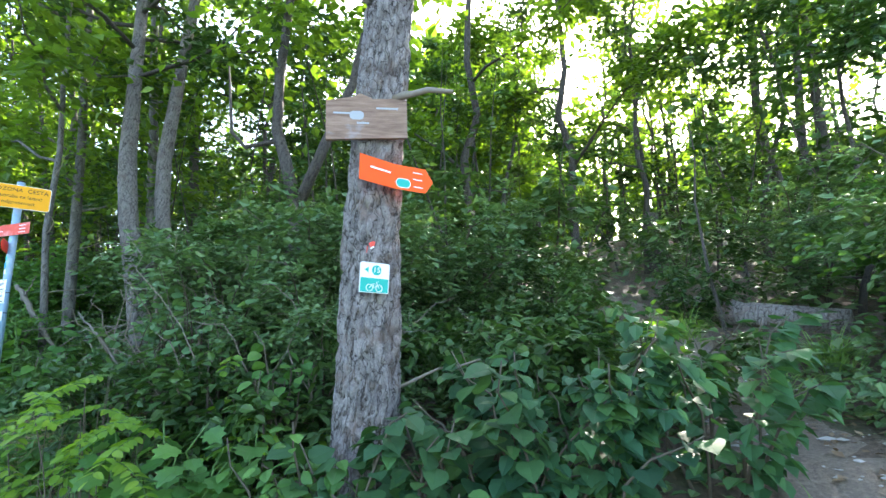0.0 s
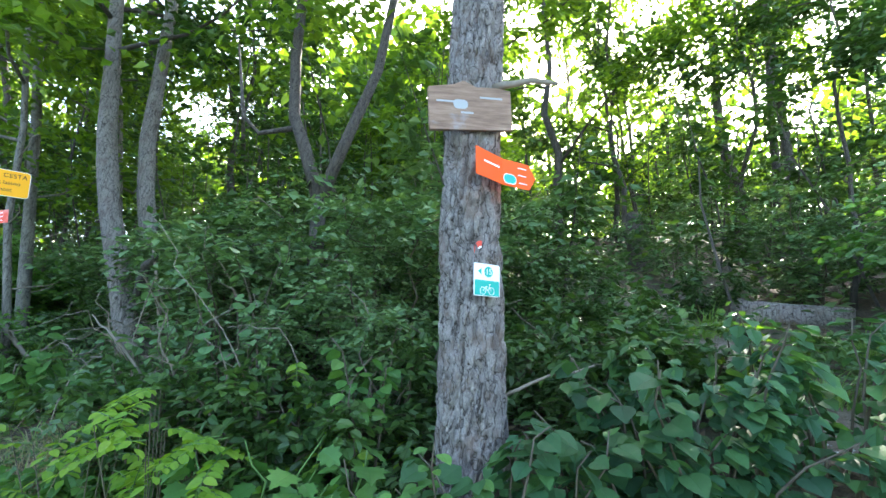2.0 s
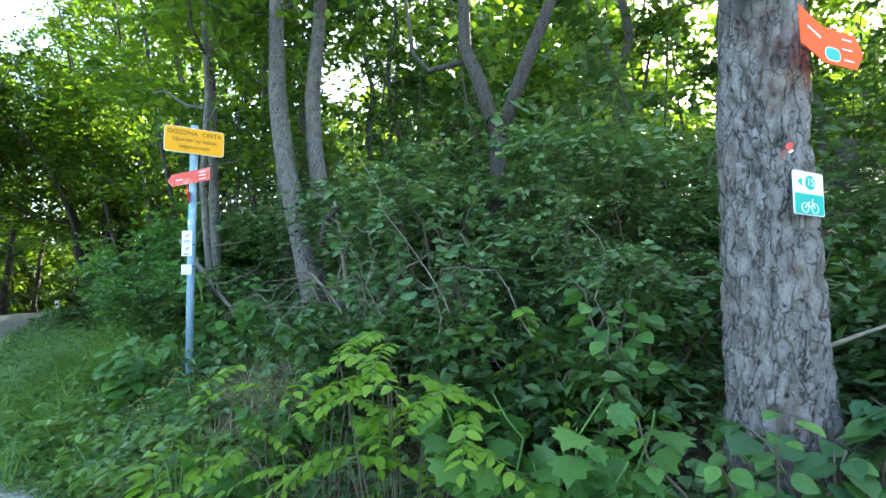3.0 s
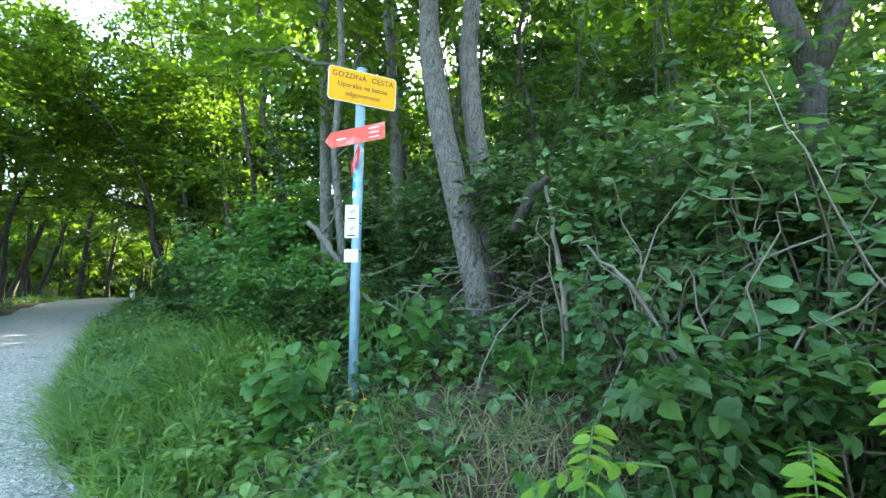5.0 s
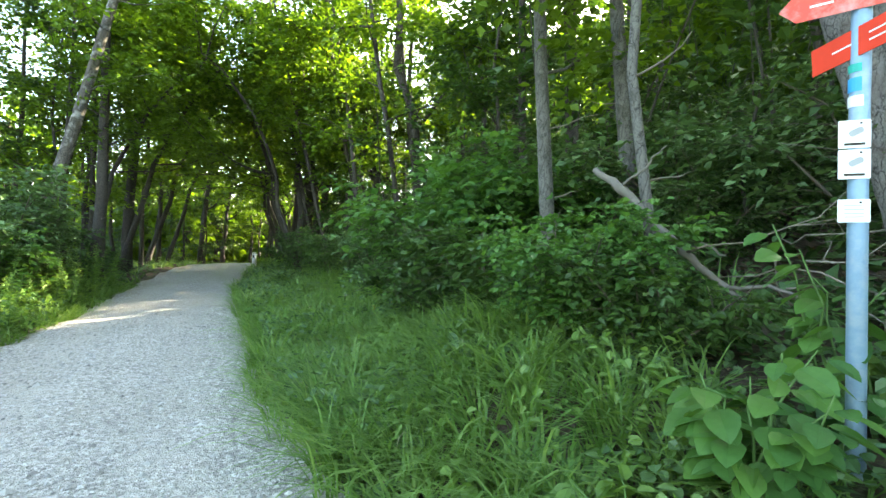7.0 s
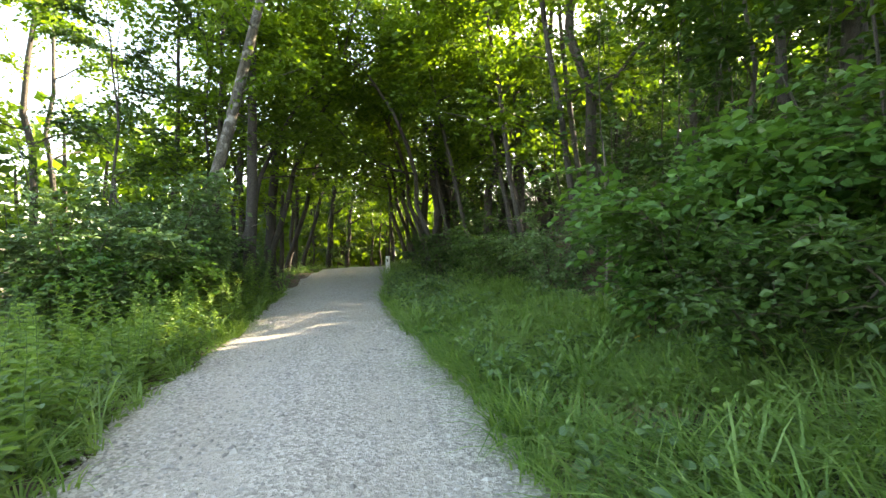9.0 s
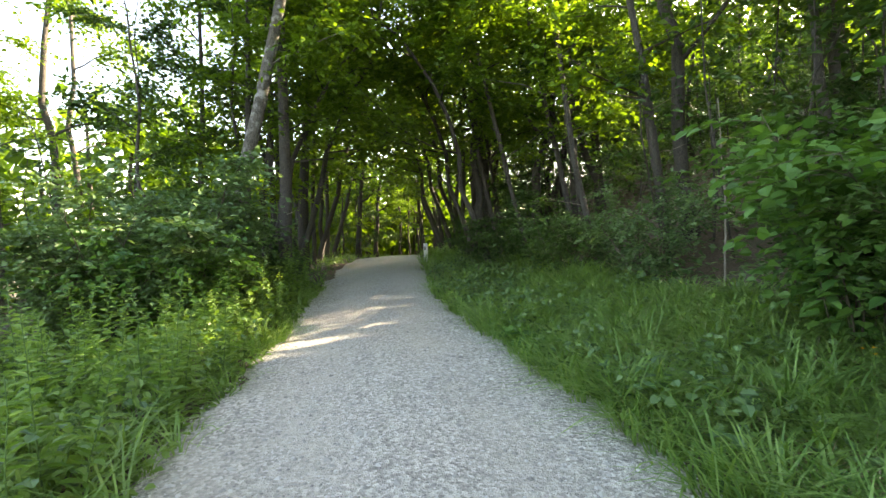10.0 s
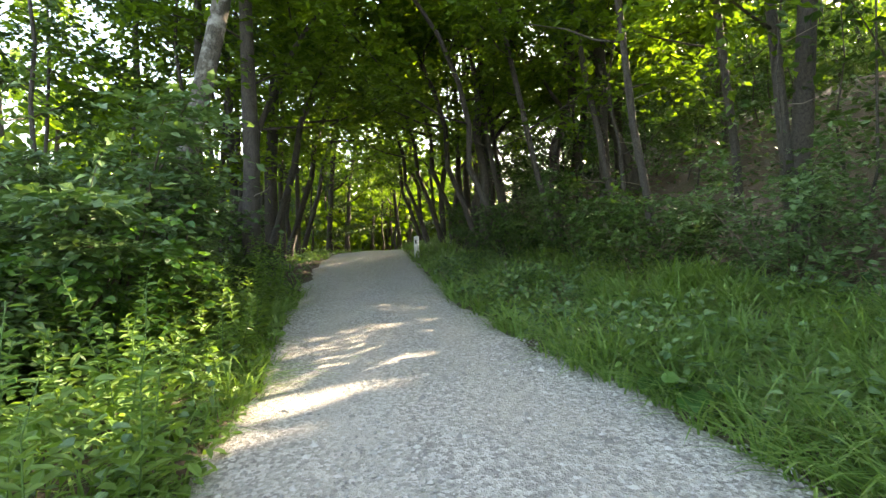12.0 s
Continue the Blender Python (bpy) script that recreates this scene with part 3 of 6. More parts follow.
# trees whose trunks are seen singly: kind, x, y, turn, size, tilt
for spec in [(1, -0.25, 11.1, 10, 0.7, (0, 1)),
             (1, -1.9, 9.8, 200, 0.7, (2, 0)), 
             (5, -22.3, 7.6, 20, 1.0, (0, 3)),
             (1, -12.9, 12.2, 60, 1.0, (6, -8)), (0, -18.7, 14.6, 250, 0.9, (4, -12)), (1, -19.4, 16.3, 170, 1.0, (5, -10)),
             (1, -22.5, 16.6, 120, 0.95, (0, -12)), (0, -24.8, 17.6, 190, 0.9, (0, -8)), (1, -17.3, 15.8, 330, 1.0, (8, -8)),
             (2, -28.9, 3.2, 50, 1.0, (0, 2)), (2, -36, 4.0, 90, 1.1, (0, 0)), (3, -21.0, 6.2, 15, 0.9, (0, 2)),
             (3, -20.2, 5.2, 200, 0.8, (0, 2)), (0, -29.5, 11.5, 140, 0.9, (0, 4)), (1, -30.5, 20.5, 70, 0.9, (0, -6)),
             (0, -34, 17, 10, 0.9, (0, 0)), (0, -20.6, 14.2, 30, 0.8, (4, -4)), (1, -23.6, 16.0, 130, 0.85, (4, -6)), (0, -27.2, 18.6, 210, 0.8, (5, -4)), (1, -30.5, 21.2, 330, 0.85, (4, 0)),
             (5, -22.2, 7.0, 60, 0.9, (-4, 3)), (5, -25.4, 9.0, 150, 1.0, (-4, 4)), (5, -28.2, 10.8, 250, 1.0, (-4, 4)), (1, -31.5, 13.4, 10, 0.9, (-3, 3)),
             (5, -24.0, 9.2, 200, 1.1, (-8, 2)), (0, -21.9, 14.9, 90, 1.0, (10, 0)), (3, 1.3, 12.5, 20, 1.0, (0, 0)), (4, 2.1, 15.2, 70, 1.0, (0, 0)),
             (0, -37.5, 20.2, 20, 0.85, (0, 0)), (1, -39.5, 23.6, 120, 0.9, (0, 0)), (0, -36.0, 23.0, 170, 0.8, (0, 0)), (3, -34.5, 21.8, 40, 1.0, (0, 0)), (3, -35.5, 18.0, 90, 1.0, (0, 0)),
             (2, -42, 22, 10, 1.0, (0, 0)), (0, -40, 27, 60, 1.0, (0, 0)),
             (6, -18.6, 12.8, -118, 1.0, (0, 0)), (6, -20.4, 13.9, -125, 1.1, (0, 0)), (6, -22.4, 15.2, -120, 1.15, (0, 0)), (6, -24.6, 16.4, -128, 1.2, (0, 0)),
             (6, -27.0, 17.8, -120, 1.2, (0, 0)), (6, -21.4, 7.4, 60, 1.0, (0, 0)), (6, -23.0, 9.0, 52, 1.15, (0, 0)), (6, -26.2, 11.0, 58, 1.2, (0, 0)),
             (6, -29.6, 13.2, 50, 1.2, (0, 0)), (6, -30.0, 20.0, -120, 1.25, (0, 0)),
             (5, -33.5, 15.6, 40, 0.8, (0, 0)), (4, -34.6, 17.4, 10, 0.8, (0, 0)), (5, -36.5, 18.6, 140, 0.9, (0, 0)), (4, -38.2, 20.4, 220, 1.0, (0, 0)), (5, -38.5, 23.5, 300, 1.0, (0, 0)),
             (4, -33.4, 13.8, 100, 0.9, (0, 0)), (5, -40.5, 25.5, 20, 1.0, (0, 0)), (0, -45, 27, 60, 0.9, (0, 0)), (0, -47, 32, 160, 0.9, (0, 0)),
             (5, 1.9, 16.5, 40, 0.75, (0, 0)), (5, 4.2, 15.0, 140, 0.7, (0, 0)), (5, 6.0, 13.0, 240, 0.75, (0, 0)), (5, 7.6, 10.8, 340, 0.75, (0, 0)), (5, -0.6, 18.2, 90, 0.8, (0, 0)),
             (5, 3.2, 20.5, 190, 0.9, (0, 0)), (5, 6.8, 18.2, 290, 0.85, (0, 0)), (5, -3.4, 16.6, 30, 0.8, (0, 0)), (5, 9.4, 14.6, 130, 0.85, (0, 0)), (5, 0.8, 24.0, 230, 1.0, (0, 0)),
             (5, -4.6, 20.2, 330, 0.95, (0, 0)), (5, 5.4, 25.5, 80, 1.0, (0, 0)), (5, 9.8, 21.5, 180, 1.0, (0, 0)), 
             (5, -2.2, 23.4, 280, 1.0, (0, 0)), (4, -2.8, 13.4, 120, 0.8, (0, 0)), (5, 12.5, 17.5, 20, 0.9, (0, 0)),
             (5, 1.4, 14.2, 70, 0.95, (0, 0)), (5, 2.6, 17.4, 160, 1.0, (0, 0)), (5, 0.7, 20.2, 250, 1.1, (0, 0)), (5, 4.6, 22.0, 340, 1.1, (0, 0))]:
    plant(*spec)

rng = np.random.default_rng(21)
placed = [(-1.1, 4.4), (-5, 5.2), (-2.6, 5.9), (-5, 6.5), (-7.5, 7.8)]
quota = {"hill": 70, "behind": 22, "valley": 42}
for _ in range(4000):
    zone = ("hill", "behind", "valley")[int(rng.choice(3, p=[.5, .2, .3]))]
    if quota[zone] == 0:
        continue
    if zone == "valley":
        x = rng.uniform(-44, 12)
        d = 3.4 + 24 * rng.uniform() ** 1.2
        y = edge_l(x) - d / slope_cos(x)
        kind = int(rng.choice([1, 3, 4, 5], p=[.1, .14, .16, .6]))
        if x > -8 and rng.uniform() < 0.6:
            continue
    else:
        x = rng.uniform(-34, -8) if zone == "hill" else rng.uniform(-8, 16)
        d = 2.9 + 26 * rng.uniform() ** 1.5
        y = edge_r(x) + d / slope_cos(x)
        kind = int(rng.choice([0, 1, 2, 3, 4], p=[.27, .25, .06, .26, .16]))
    if zone == "hill" and -26 < x < -17.5 and d > 7 and kind < 3:
        continue
    gap = 1.3 if kind > 2 else 2.1
    if any((x - a) ** 2 + (y - b) ** 2 < gap * gap for a, b in placed):
        continue
    if -1.4 < x - 0.5 < 1.4 and 2 < y < 9.5:
        continue
    if abs(x + 0.2) < 1.6 and 8 < y < 22 and kind < 3:
        continue
    if zone == "behind" and x > -4 and y > 8 and kind < 3 and rng.uniform() < 0.8:
        continue
    size = rng.uniform(0.66, 0.95) if zone == "hill" and kind < 3 else rng.uniform(0.7, 1.05)
    if zone != "valley" and in_sun_gap(x, y, (15, 13, 16, 9, 6, 10)[kind] * size, 2.1 if kind < 3 else 1.6):
        continue
    placed.append((x, y))
    quota[zone] -= 1
    plant(kind, x, y, rng.uniform(0, 360), size, (rng.normal(0, 3), rng.normal(0, 3)))

# ---- undergrowth bushes ----
BUSHES = [
    make_bush(31, 2.0, 1.3, 6, 52, 15, 0.088, 0.056, LEAF_BUSH, "bush", 0.55, None, leaves, 0.35),
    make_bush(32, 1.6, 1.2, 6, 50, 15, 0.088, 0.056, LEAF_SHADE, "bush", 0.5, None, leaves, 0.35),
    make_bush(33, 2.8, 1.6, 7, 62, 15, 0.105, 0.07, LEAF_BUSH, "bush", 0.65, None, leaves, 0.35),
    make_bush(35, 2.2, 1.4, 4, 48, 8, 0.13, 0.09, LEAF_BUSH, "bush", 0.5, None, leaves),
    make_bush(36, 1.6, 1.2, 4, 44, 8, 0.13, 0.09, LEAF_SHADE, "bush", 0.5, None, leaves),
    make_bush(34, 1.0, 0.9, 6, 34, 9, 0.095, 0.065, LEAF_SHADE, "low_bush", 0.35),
    make_bush(37, 2.7, 1.7, 9, 50, 10, 0.13, 0.10, LEAF_BROAD, "maple_bush", 0.8, None, round_leaves, 0.16),
]
for k, lab in zip(BUSHES, ["leafy green hazel bush on the bank", "dense dark green bush under the trees",
                           "tall wide-leaved green bush beside the road",
                           "leafy green bush deeper in the wood", "dark leafy bush deeper in the wood", "low leafy bush on the forest floor", "broad-leaved bush with foliage in flat layers"]):
    tagged(k, lab, "bush", "undergrowth bushes")
used_b = set()


def bush(kind, x, y, turn, size=1.0):
    m = pose(x, y, land(x, y), 0, 0, turn)
    k = BUSHES[kind]
    if kind not in used_b:
        used_b.add(kind)
        k.matrix_basis = m
        k.scale = (size, size, size)
        return k
    made = copy_thing(k, m)
    made.scale = (size, size, size)
    return made


for spec in [(0, -3.0, 6.1, 0, 0.95), (0, -2.3, 6.3, 60, 0.9), (1, -3.9, 6.6, 10, 0.9), (0, -1.9, 5.4, 120, 0.6),
             (6, -9.5, 8.6, 20, 0.95), (6, -8.6, 8.9, 200, 0.9), (6, -6.5, 6.1, 40, 0.42), (2, -17.6, 4.9, 30, 1.15), (2, -16.7, 3.6, 100, 0.9), (6, -17.0, 4.6, 200, 0.8), (6, 3.0, 6.3, 60, 0.7), (1, -8.4, 7.2, 100, 0.85), (1, -9.0, 7.9, 10, 0.9),
             (5, -7.4, 6.6, 0, 0.9), (5, -2.25, 4.75, 0, 0.8), (5, -3.15, 4.85, 80, 0.75), (5, -1.65, 5.0, 160, 0.8), (0, -2.55, 5.5, 20, 0.6),
             (0, -2.0, 6.1, 250, 0.85), (0, -3.2, 6.3, 300, 0.8), (0, -4.6, 7.4, 10, 1.0), (0, -1.6, 6.6, 200, 0.9), (5, -5.9, 5.9, 20, 0.6),
             (5, 0.2, 5.5, 10, 0.7), (5, -0.6, 5.1, 100, 0.7), (5, 2.9, 4.6, 40, 0.9), (5, -6.3, 6.1, 70, 0.6), (0, 2.6, 5.9, 30, 0.9), (0, 2.3, 8.2, 80, 0.8), (5, 3.6, 8.2, 20, 0.9),
             (0, 3.3, 5.1, 220, 0.8), (1, -0.6, 6.6, 130, 0.6), (1, -0.9, 8.0, 20, 0.8), (5, -0.3, 5.6, 220, 0.8), (5, 0.9, 7.7, 50, 0.6),
             (1, -6.6, 9.3, 0, .9), (0, -7.8, 9.7, 60, .9), (1, -5.6, 8.8, 120, .9), (1, -8.7, 10.4, 200, .9), (0, -6.9, 10.8, 0, .9), (1, -6.0, 7.7, 70, .6), (2, -17.9, 5.5, 30, 0.8), (0, -16.2, 2.4, 30, 0.55), (0, -14.8, 1.2, 70, 0.55), (5, -13.6, 1.8, 0, 0.8), (5, -12.6, 1.2, 50, 0.8), (5, -14.6, 3.0, 50, 0.7), (1, -19.6, 6.6, 40, 0.9), (2, -20.8, 5.0, 20, 0.9),
             (1, -21.6, 7.6, 80, 0.9), (1, -14.6, 10.9, 10, 0.9), (1, -16.4, 12.2, 60, 1.0), (0, -12.9, 10.6, 20, 0.9), (1, -18.8, 13.0, 90, 1.0), (1, -21.5, 14.9, 10, 1.0)]:
    bush(*spec)
count = 0
for _ in range(3000):
    if count >= 95:
        break
    x = rng.uniform(-40, 16)
    if rng.uniform() < 0.68:
        y = edge_r(x) + (2.6 + 20 * rng.uniform() ** 1.6) / slope_cos(x)
    else:
        y = edge_l(x) - (2.4 + 16 * rng.uniform() ** 1.4) / slope_cos(x)
        if x > -12 and y > -1:
            continue
    if abs(x - 0.4) < 1.0 and y < 10 or abs(x + 1.0) < 1.0 and 10 < y < 22:
        continue
    if any((x - a) ** 2 + (y - b) ** 2 < 0.7 for a, b in placed):
        continue
    placed.append((x, y))
    count += 1
    bush(int(rng.choice([3, 4])), x, y, rng.uniform(0, 360), rng.uniform(0.6, 1.05))

# ---- grass verge ----
def scatter(rng, n, x0, x1, d0, d1, side, bias=1.0):
    x = rng.uniform(x0, x1, n)
    d = d0 + (d1 - d0) * rng.uniform(0, 1, n) ** bias
    y = edge_r(x) + d / slope_cos(x) if side > 0 else edge_l(x) - d / slope_cos(x)
    return x, y, land_z(x, y)


def tufts(rng, x, y, blades, length, width, lean):
    """Grass in tufts: blades fan out from each foot and lean together."""
    n = len(x)
    tall = length * np.clip(0.85 + 0.5 * lumps(x * 0.8 + 2, y * 0.8) + rng.normal(0, .15, n), .4, 1.5)
    sway = rng.uniform(0, 2 * np.pi, n)
    r = rng.normal(0, 1, (n, blades, 2)) * 0.045
    ax = np.arctan2(r[..., 1] + 0.05 * np.sin(sway)[:, None], r[..., 0] + 0.05 * np.cos(sway)[:, None]) + rng.normal(0, .35, (n, blades))
    px, py = (x[:, None] + r[..., 0]).ravel(), (y[:, None] + r[..., 1]).ravel()
    return blade_mesh(rng, px, py, land_z(px, py), np.repeat(tall, blades), width, lean, ax.ravel())


rng = np.random.default_rng(5)
blocks = []
for n, x0, x1, d0, d1, side, ln, wd, bl in [(1500, -14, -5.6, -0.08, 2.4, 1, .46, .015, 18), (560, -24, -14, -0.05, 2.8, 1, .46, .02, 14), (260, -34, -24, 0, 3, 1, .4, .02, 14),
                                            (110, -5.6, -3.2, 0.0, 1.2, 1, .26, .008, 20), (50, -3.2, 3.5, 0.0, 1.0, 1, .22, .008, 18),
                                            (800, -20, -8, -0.08, 2.6, -1, .38, .014, 16), (200, -8, 2, 0, 3, -1, .3, .01, 16), (220, -36, -20, 0, 3, -1, .38, .02, 14)]:
    x, y, z = scatter(rng, n, x0, x1, d0, d1, side, 1.0)
    keep = lumps(x * 1.3, y * 1.3) + rng.normal(0, .3, n) > -0.5
    keep &= ((x + 9.2) / .5) ** 2 + ((y - 6.3) / .22) ** 2 > rng.uniform(.7, 1.3, n)
    blocks.append(tufts(rng, x[keep], y[keep], bl, ln, wd, 1.05))
grass = stuff_mesh("verge_grass", blocks, GRASS)
tagged(grass, "long arching green grass along the road verge", "grass", kind="stuff")

# ---- far woods: hillside behind, valley side, end of the road ----
def far_woods():
    rng = np.random.default_rng(77)
    blocks, trunks = [], []
    spots = []
    for _ in range(330):
        x = rng.uniform(-75, 45)
        if rng.uniform() < 0.6:
            y = edge_r(x) + rng.uniform(20, 50)
            if x > -9 and rng.uniform() < .35:
                continue
        else:
            y = edge_l(x) - rng.uniform(16, 55)
            if rng.uniform() < .3:
                continue
        spots.append((x, y))
    for _ in range(26):
        x = rng.uniform(-48, -14)
        spots.append((x, float(edge_l(x)) - rng.uniform(12, 26)))
    for _ in range(28):
        x = rng.uniform(-38, -26)
        spots.append((x, float(edge_r(x)) + rng.uniform(17, 32)))
    for _ in range(34):
        x = rng.uniform(-12.5, -4)
        spots.append((x, float(edge_r(x)) + rng.uniform(14, 30)))
    for _ in range(60):
        spots.append((rng.uniform(-64, -43), rng.uniform(14, 40)))
    spots = [p for p in spots if not in_sun_gap(p[0], p[1], 9, 1.7, 48)]
    for x, y in spots:
        z, h, r = land(x, y), rng.uniform(7, 12) * (0.8 if x > -9 and y > 15 or y < edge_l(x) else 1), rng.uniform(2.2, 3.6)
        n = 300
        d = unit(rng.normal(0, 1, (n, 3)))
        q = rng.uniform(0.55, 1.0, n)[:, None]
        p = np.array([x, y, z + h * 0.55]) + d * q * np.array([r, r, h * 0.52])
        blocks.append(leaves(rng, p, d + rng.normal(0, .5, (n, 3)), 0.75, 0.55, 0.3, 0.15, 0.5))
        trunks.append(tube(bend(rng, (x, y, z - 0.5), (x + rng.normal(0, .5), y, z + h), 4, 0.02), [0.18, 0.15, 0.1, 0.04], 5))
    ob = stuff_mesh("far_woods", blocks, LEAF_CANOPY)
    tagged(ob, "dense broadleaf woods on the slopes around the road", "woods", kind="stuff")
    v, f = tubes_join(trunks)
    t = mesh_object("far_trunks", v, f, BARK)
    tagged(t, "grey-brown trunks of the distant wood", "tree trunks", kind="stuff")


far_woods()


# ---- understorey thicket between the trees ----
def thicket():
    rng = np.random.default_rng(78)
    starts, ways, stems = [], [], []
    n = 0
    while n < 520:
        x = rng.uniform(-34, 12)
        right = rng.uniform() < 0.66
        d = 3.4 + 17 * rng.uniform() ** 1.4
        y = edge_r(x) + d / slope_cos(x) if right else edge_l(x) - (d + 1.0) / slope_cos(x)
        if abs(x - 0.3) < 0.8 and y < 9.5 or abs(x + 1.2) < 1.0 and 9.5 <= y < 24 or (not right and x > -13) or (right and in_sun_gap(x, y, 4, 0.7)):
            continue
        n += 1
        z = land(x, y)
        h = rng.uniform(1.6, 5.0)
        top = np.array([x + rng.normal(0, .6), y + rng.normal(0, .6), z + h])
        line = bend(rng, (x, y, z - 0.1), top, 5, 0.03)
        stems.append(tube(line, [0.02, 0.017, 0.013, 0.009, 0.004], 4))
        k = 16
        q = rng.uniform(0.2, 1, k)
        starts.append(np.stack([np.interp(q, np.linspace(0, 1, 5), line[:, j]) for j in range(3)], 1))
        ways.append(rng.normal(0, 1, (k, 3)) * np.array([1, 1, 0.35]))
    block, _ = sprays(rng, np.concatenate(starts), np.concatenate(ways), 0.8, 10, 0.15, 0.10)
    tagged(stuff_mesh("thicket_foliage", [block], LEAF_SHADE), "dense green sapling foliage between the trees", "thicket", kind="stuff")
    v, f = tubes_join(stems)
    tagged(mesh_object("thicket_stems", v, f, BARK), "thin upright sapling stems in the wood", "thicket", kind="stuff")


thicket()


# ---- ground cover ----
def ground_cover():
    rng = np.random.default_rng(79)
    green, litter, dry = [], [], []
    for n, x0, x1, d0, d1, side, hi, size in [(30000, -7.5, 4.5, 0.0, 3.0, 1, .34, .075), (20000, -30, 9, 2.0, 11, 1, .55, .15),
                                              (12000, -20, -6.0, 0.05, 2.8, 1, .46, .09), (7000, -8, 5, 0.2, 6, -1, .3, .085), (1500, -16, -6.5, 0.05, 0.5, 1, .14, .06),
                                              (14000, -26, -6, 0.1, 5, -1, .5, .085), (2500, -26, 4, 5, 16, -1, .6, .16)]:
        x, y, z = scatter(rng, n, x0, x1, d0, d1, side)
        clump = lumps(x * 0.9 + 3, y * 0.9)
        keep = (clump + rng.normal(0, .25, n) > -0.25) & ~((np.abs(x - np.interp(y, [3, 4.2, 5, 5.7, 6.5, 7.8, 9.4], [2.0, 1.35, .9, .74, .75, .65, .1])) < np.interp(y, [3, 4.2, 5.2, 9], [.85, .7, .42, .25])) & (y < 9))
        keep &= ~((np.abs(x + 3.95) < 0.8) & (np.abs(y - 5.05) < 0.65) & (rng.uniform(0, 1, n) < .72))
        x, y, z, c = x[keep], y[keep], z[keep], np.clip(clump[keep] + 0.6, 0.15, 1.2)
        p = np.stack([x, y, z + hi * c * rng.uniform(0.05, 1, len(x))], 1)
        green.append((leaves if size > .11 else round_leaves)(rng, p, rng.normal(0, 1, (len(x), 3)) * [1, 1, .3], size, size * 0.72, 0.1, 0.12, 1.3))
    tagged(stuff_mesh("ground_cover", green, LEAF_BUSH), "low leafy herbs and ivy covering the bank", "ground cover", kind="stuff")
    herbs = []
    for n, x0, x1, d0, d1, side, hi, size in [(15000, -20, -8.5, -0.05, 3.2, -1, .6, .1), (3500, -8.5, 2, 0, 3, -1, .35, .09), (5000, -16, -5.5, -0.05, 2.2, 1, .3, .075),
                                              (5000, -5.8, -1.6, 0.05, 1.2, 1, .26, .07)]:
        x, y, z = scatter(rng, n, x0, x1, d0, d1, side)
        clump = lumps(x * 1.1 + 7, y * 1.1 + 2)
        keep = (clump + rng.normal(0, .2, n) > (-0.3 if side < 0 else 0.05)) & ~((np.abs(x + 3.9) < 0.6) & (np.abs(y - 4.95) < 0.45))
        x, y, z, c = x[keep], y[keep], z[keep], np.clip(clump[keep] + 0.6, 0.2, 1.2)
        if side < 0:
            hi = hi * np.clip((edge_l(x) - y) * 1.6, .25, 1)
        p = np.stack([x, y, z + hi * c * rng.uniform(0.1, 1, len(x)) ** .7], 1)
        herbs.append(round_leaves(rng, p, rng.normal(0, 1, (len(x), 3)) * [1, 1, .3], size, size * 0.55, 0.15, 0.15, 1.4))
    tagged(stuff_mesh("roadside_herbs", herbs, LEAF_WEED), "light green leafy herbs crowding the road edges", "herbs", kind="stuff")
    for n, x0, x1, d0, d1, side in [(5200, -8, 4, 0.1, 4, 1), (2500, -24, -8, 1.8, 7, 1), (900, -20, -8, .1, 3, -1)]:
        x, y, z = scatter(rng, n, x0, x1, d0, d1, side)
        p = np.stack([x, y, z + 0.012], 1)
        litter.append(leaves(rng, p, rng.normal(0, 1, (n, 3)) * [1, 1, .12], 0.07, 0.04, 0.0, 0.1, 3.0))
    tagged(stuff_mesh("leaf_litter", litter, LITTER), "brown dry leaves lying on the bank", "leaf litter", kind="stuff")
    x, y = rng.normal(-3.6, 0.6, 1000), rng.normal(4.75, 0.33, 1000)
    dry.append(blade_mesh(rng, x, y, land_z(x, y), 0.3, 0.007, 1.5))
    x, y = rng.normal(-9.3, 0.35, 500), rng.normal(6.45, 0.12, 500)
    dry.append(blade_mesh(rng, x, y, land_z(x, y), 0.16, 0.006, 1.6))
    x, y, z = scatter(rng, 1800, -20, -7, 0.1, 2.4, 1)
    dry.append(blade_mesh(rng, x, y, z, 0.36, 0.006, 1.0))
    tagged(stuff_mesh("dry_grass", dry, DRY), "straw-coloured dry grass lying on the bank", "grass", kind="stuff")


ground_cover()

def sedge_tuft(x, y, n, ln, seed):
    rng = np.random.default_rng(seed)
    px, py = rng.normal(x, .06, n), rng.normal(y, .06, n)
    az = np.arctan2(py - y, px - x) + rng.normal(0, .5, n)
    ob = stuff_mesh("sedge_tuft", [blade_mesh(rng, px, py, land_z(px, py), ln, .008, 1.2, az)], GRASS)
    return tagged(ob, "arching tuft of green sedge grass", "grass tuft", "sedge tufts")


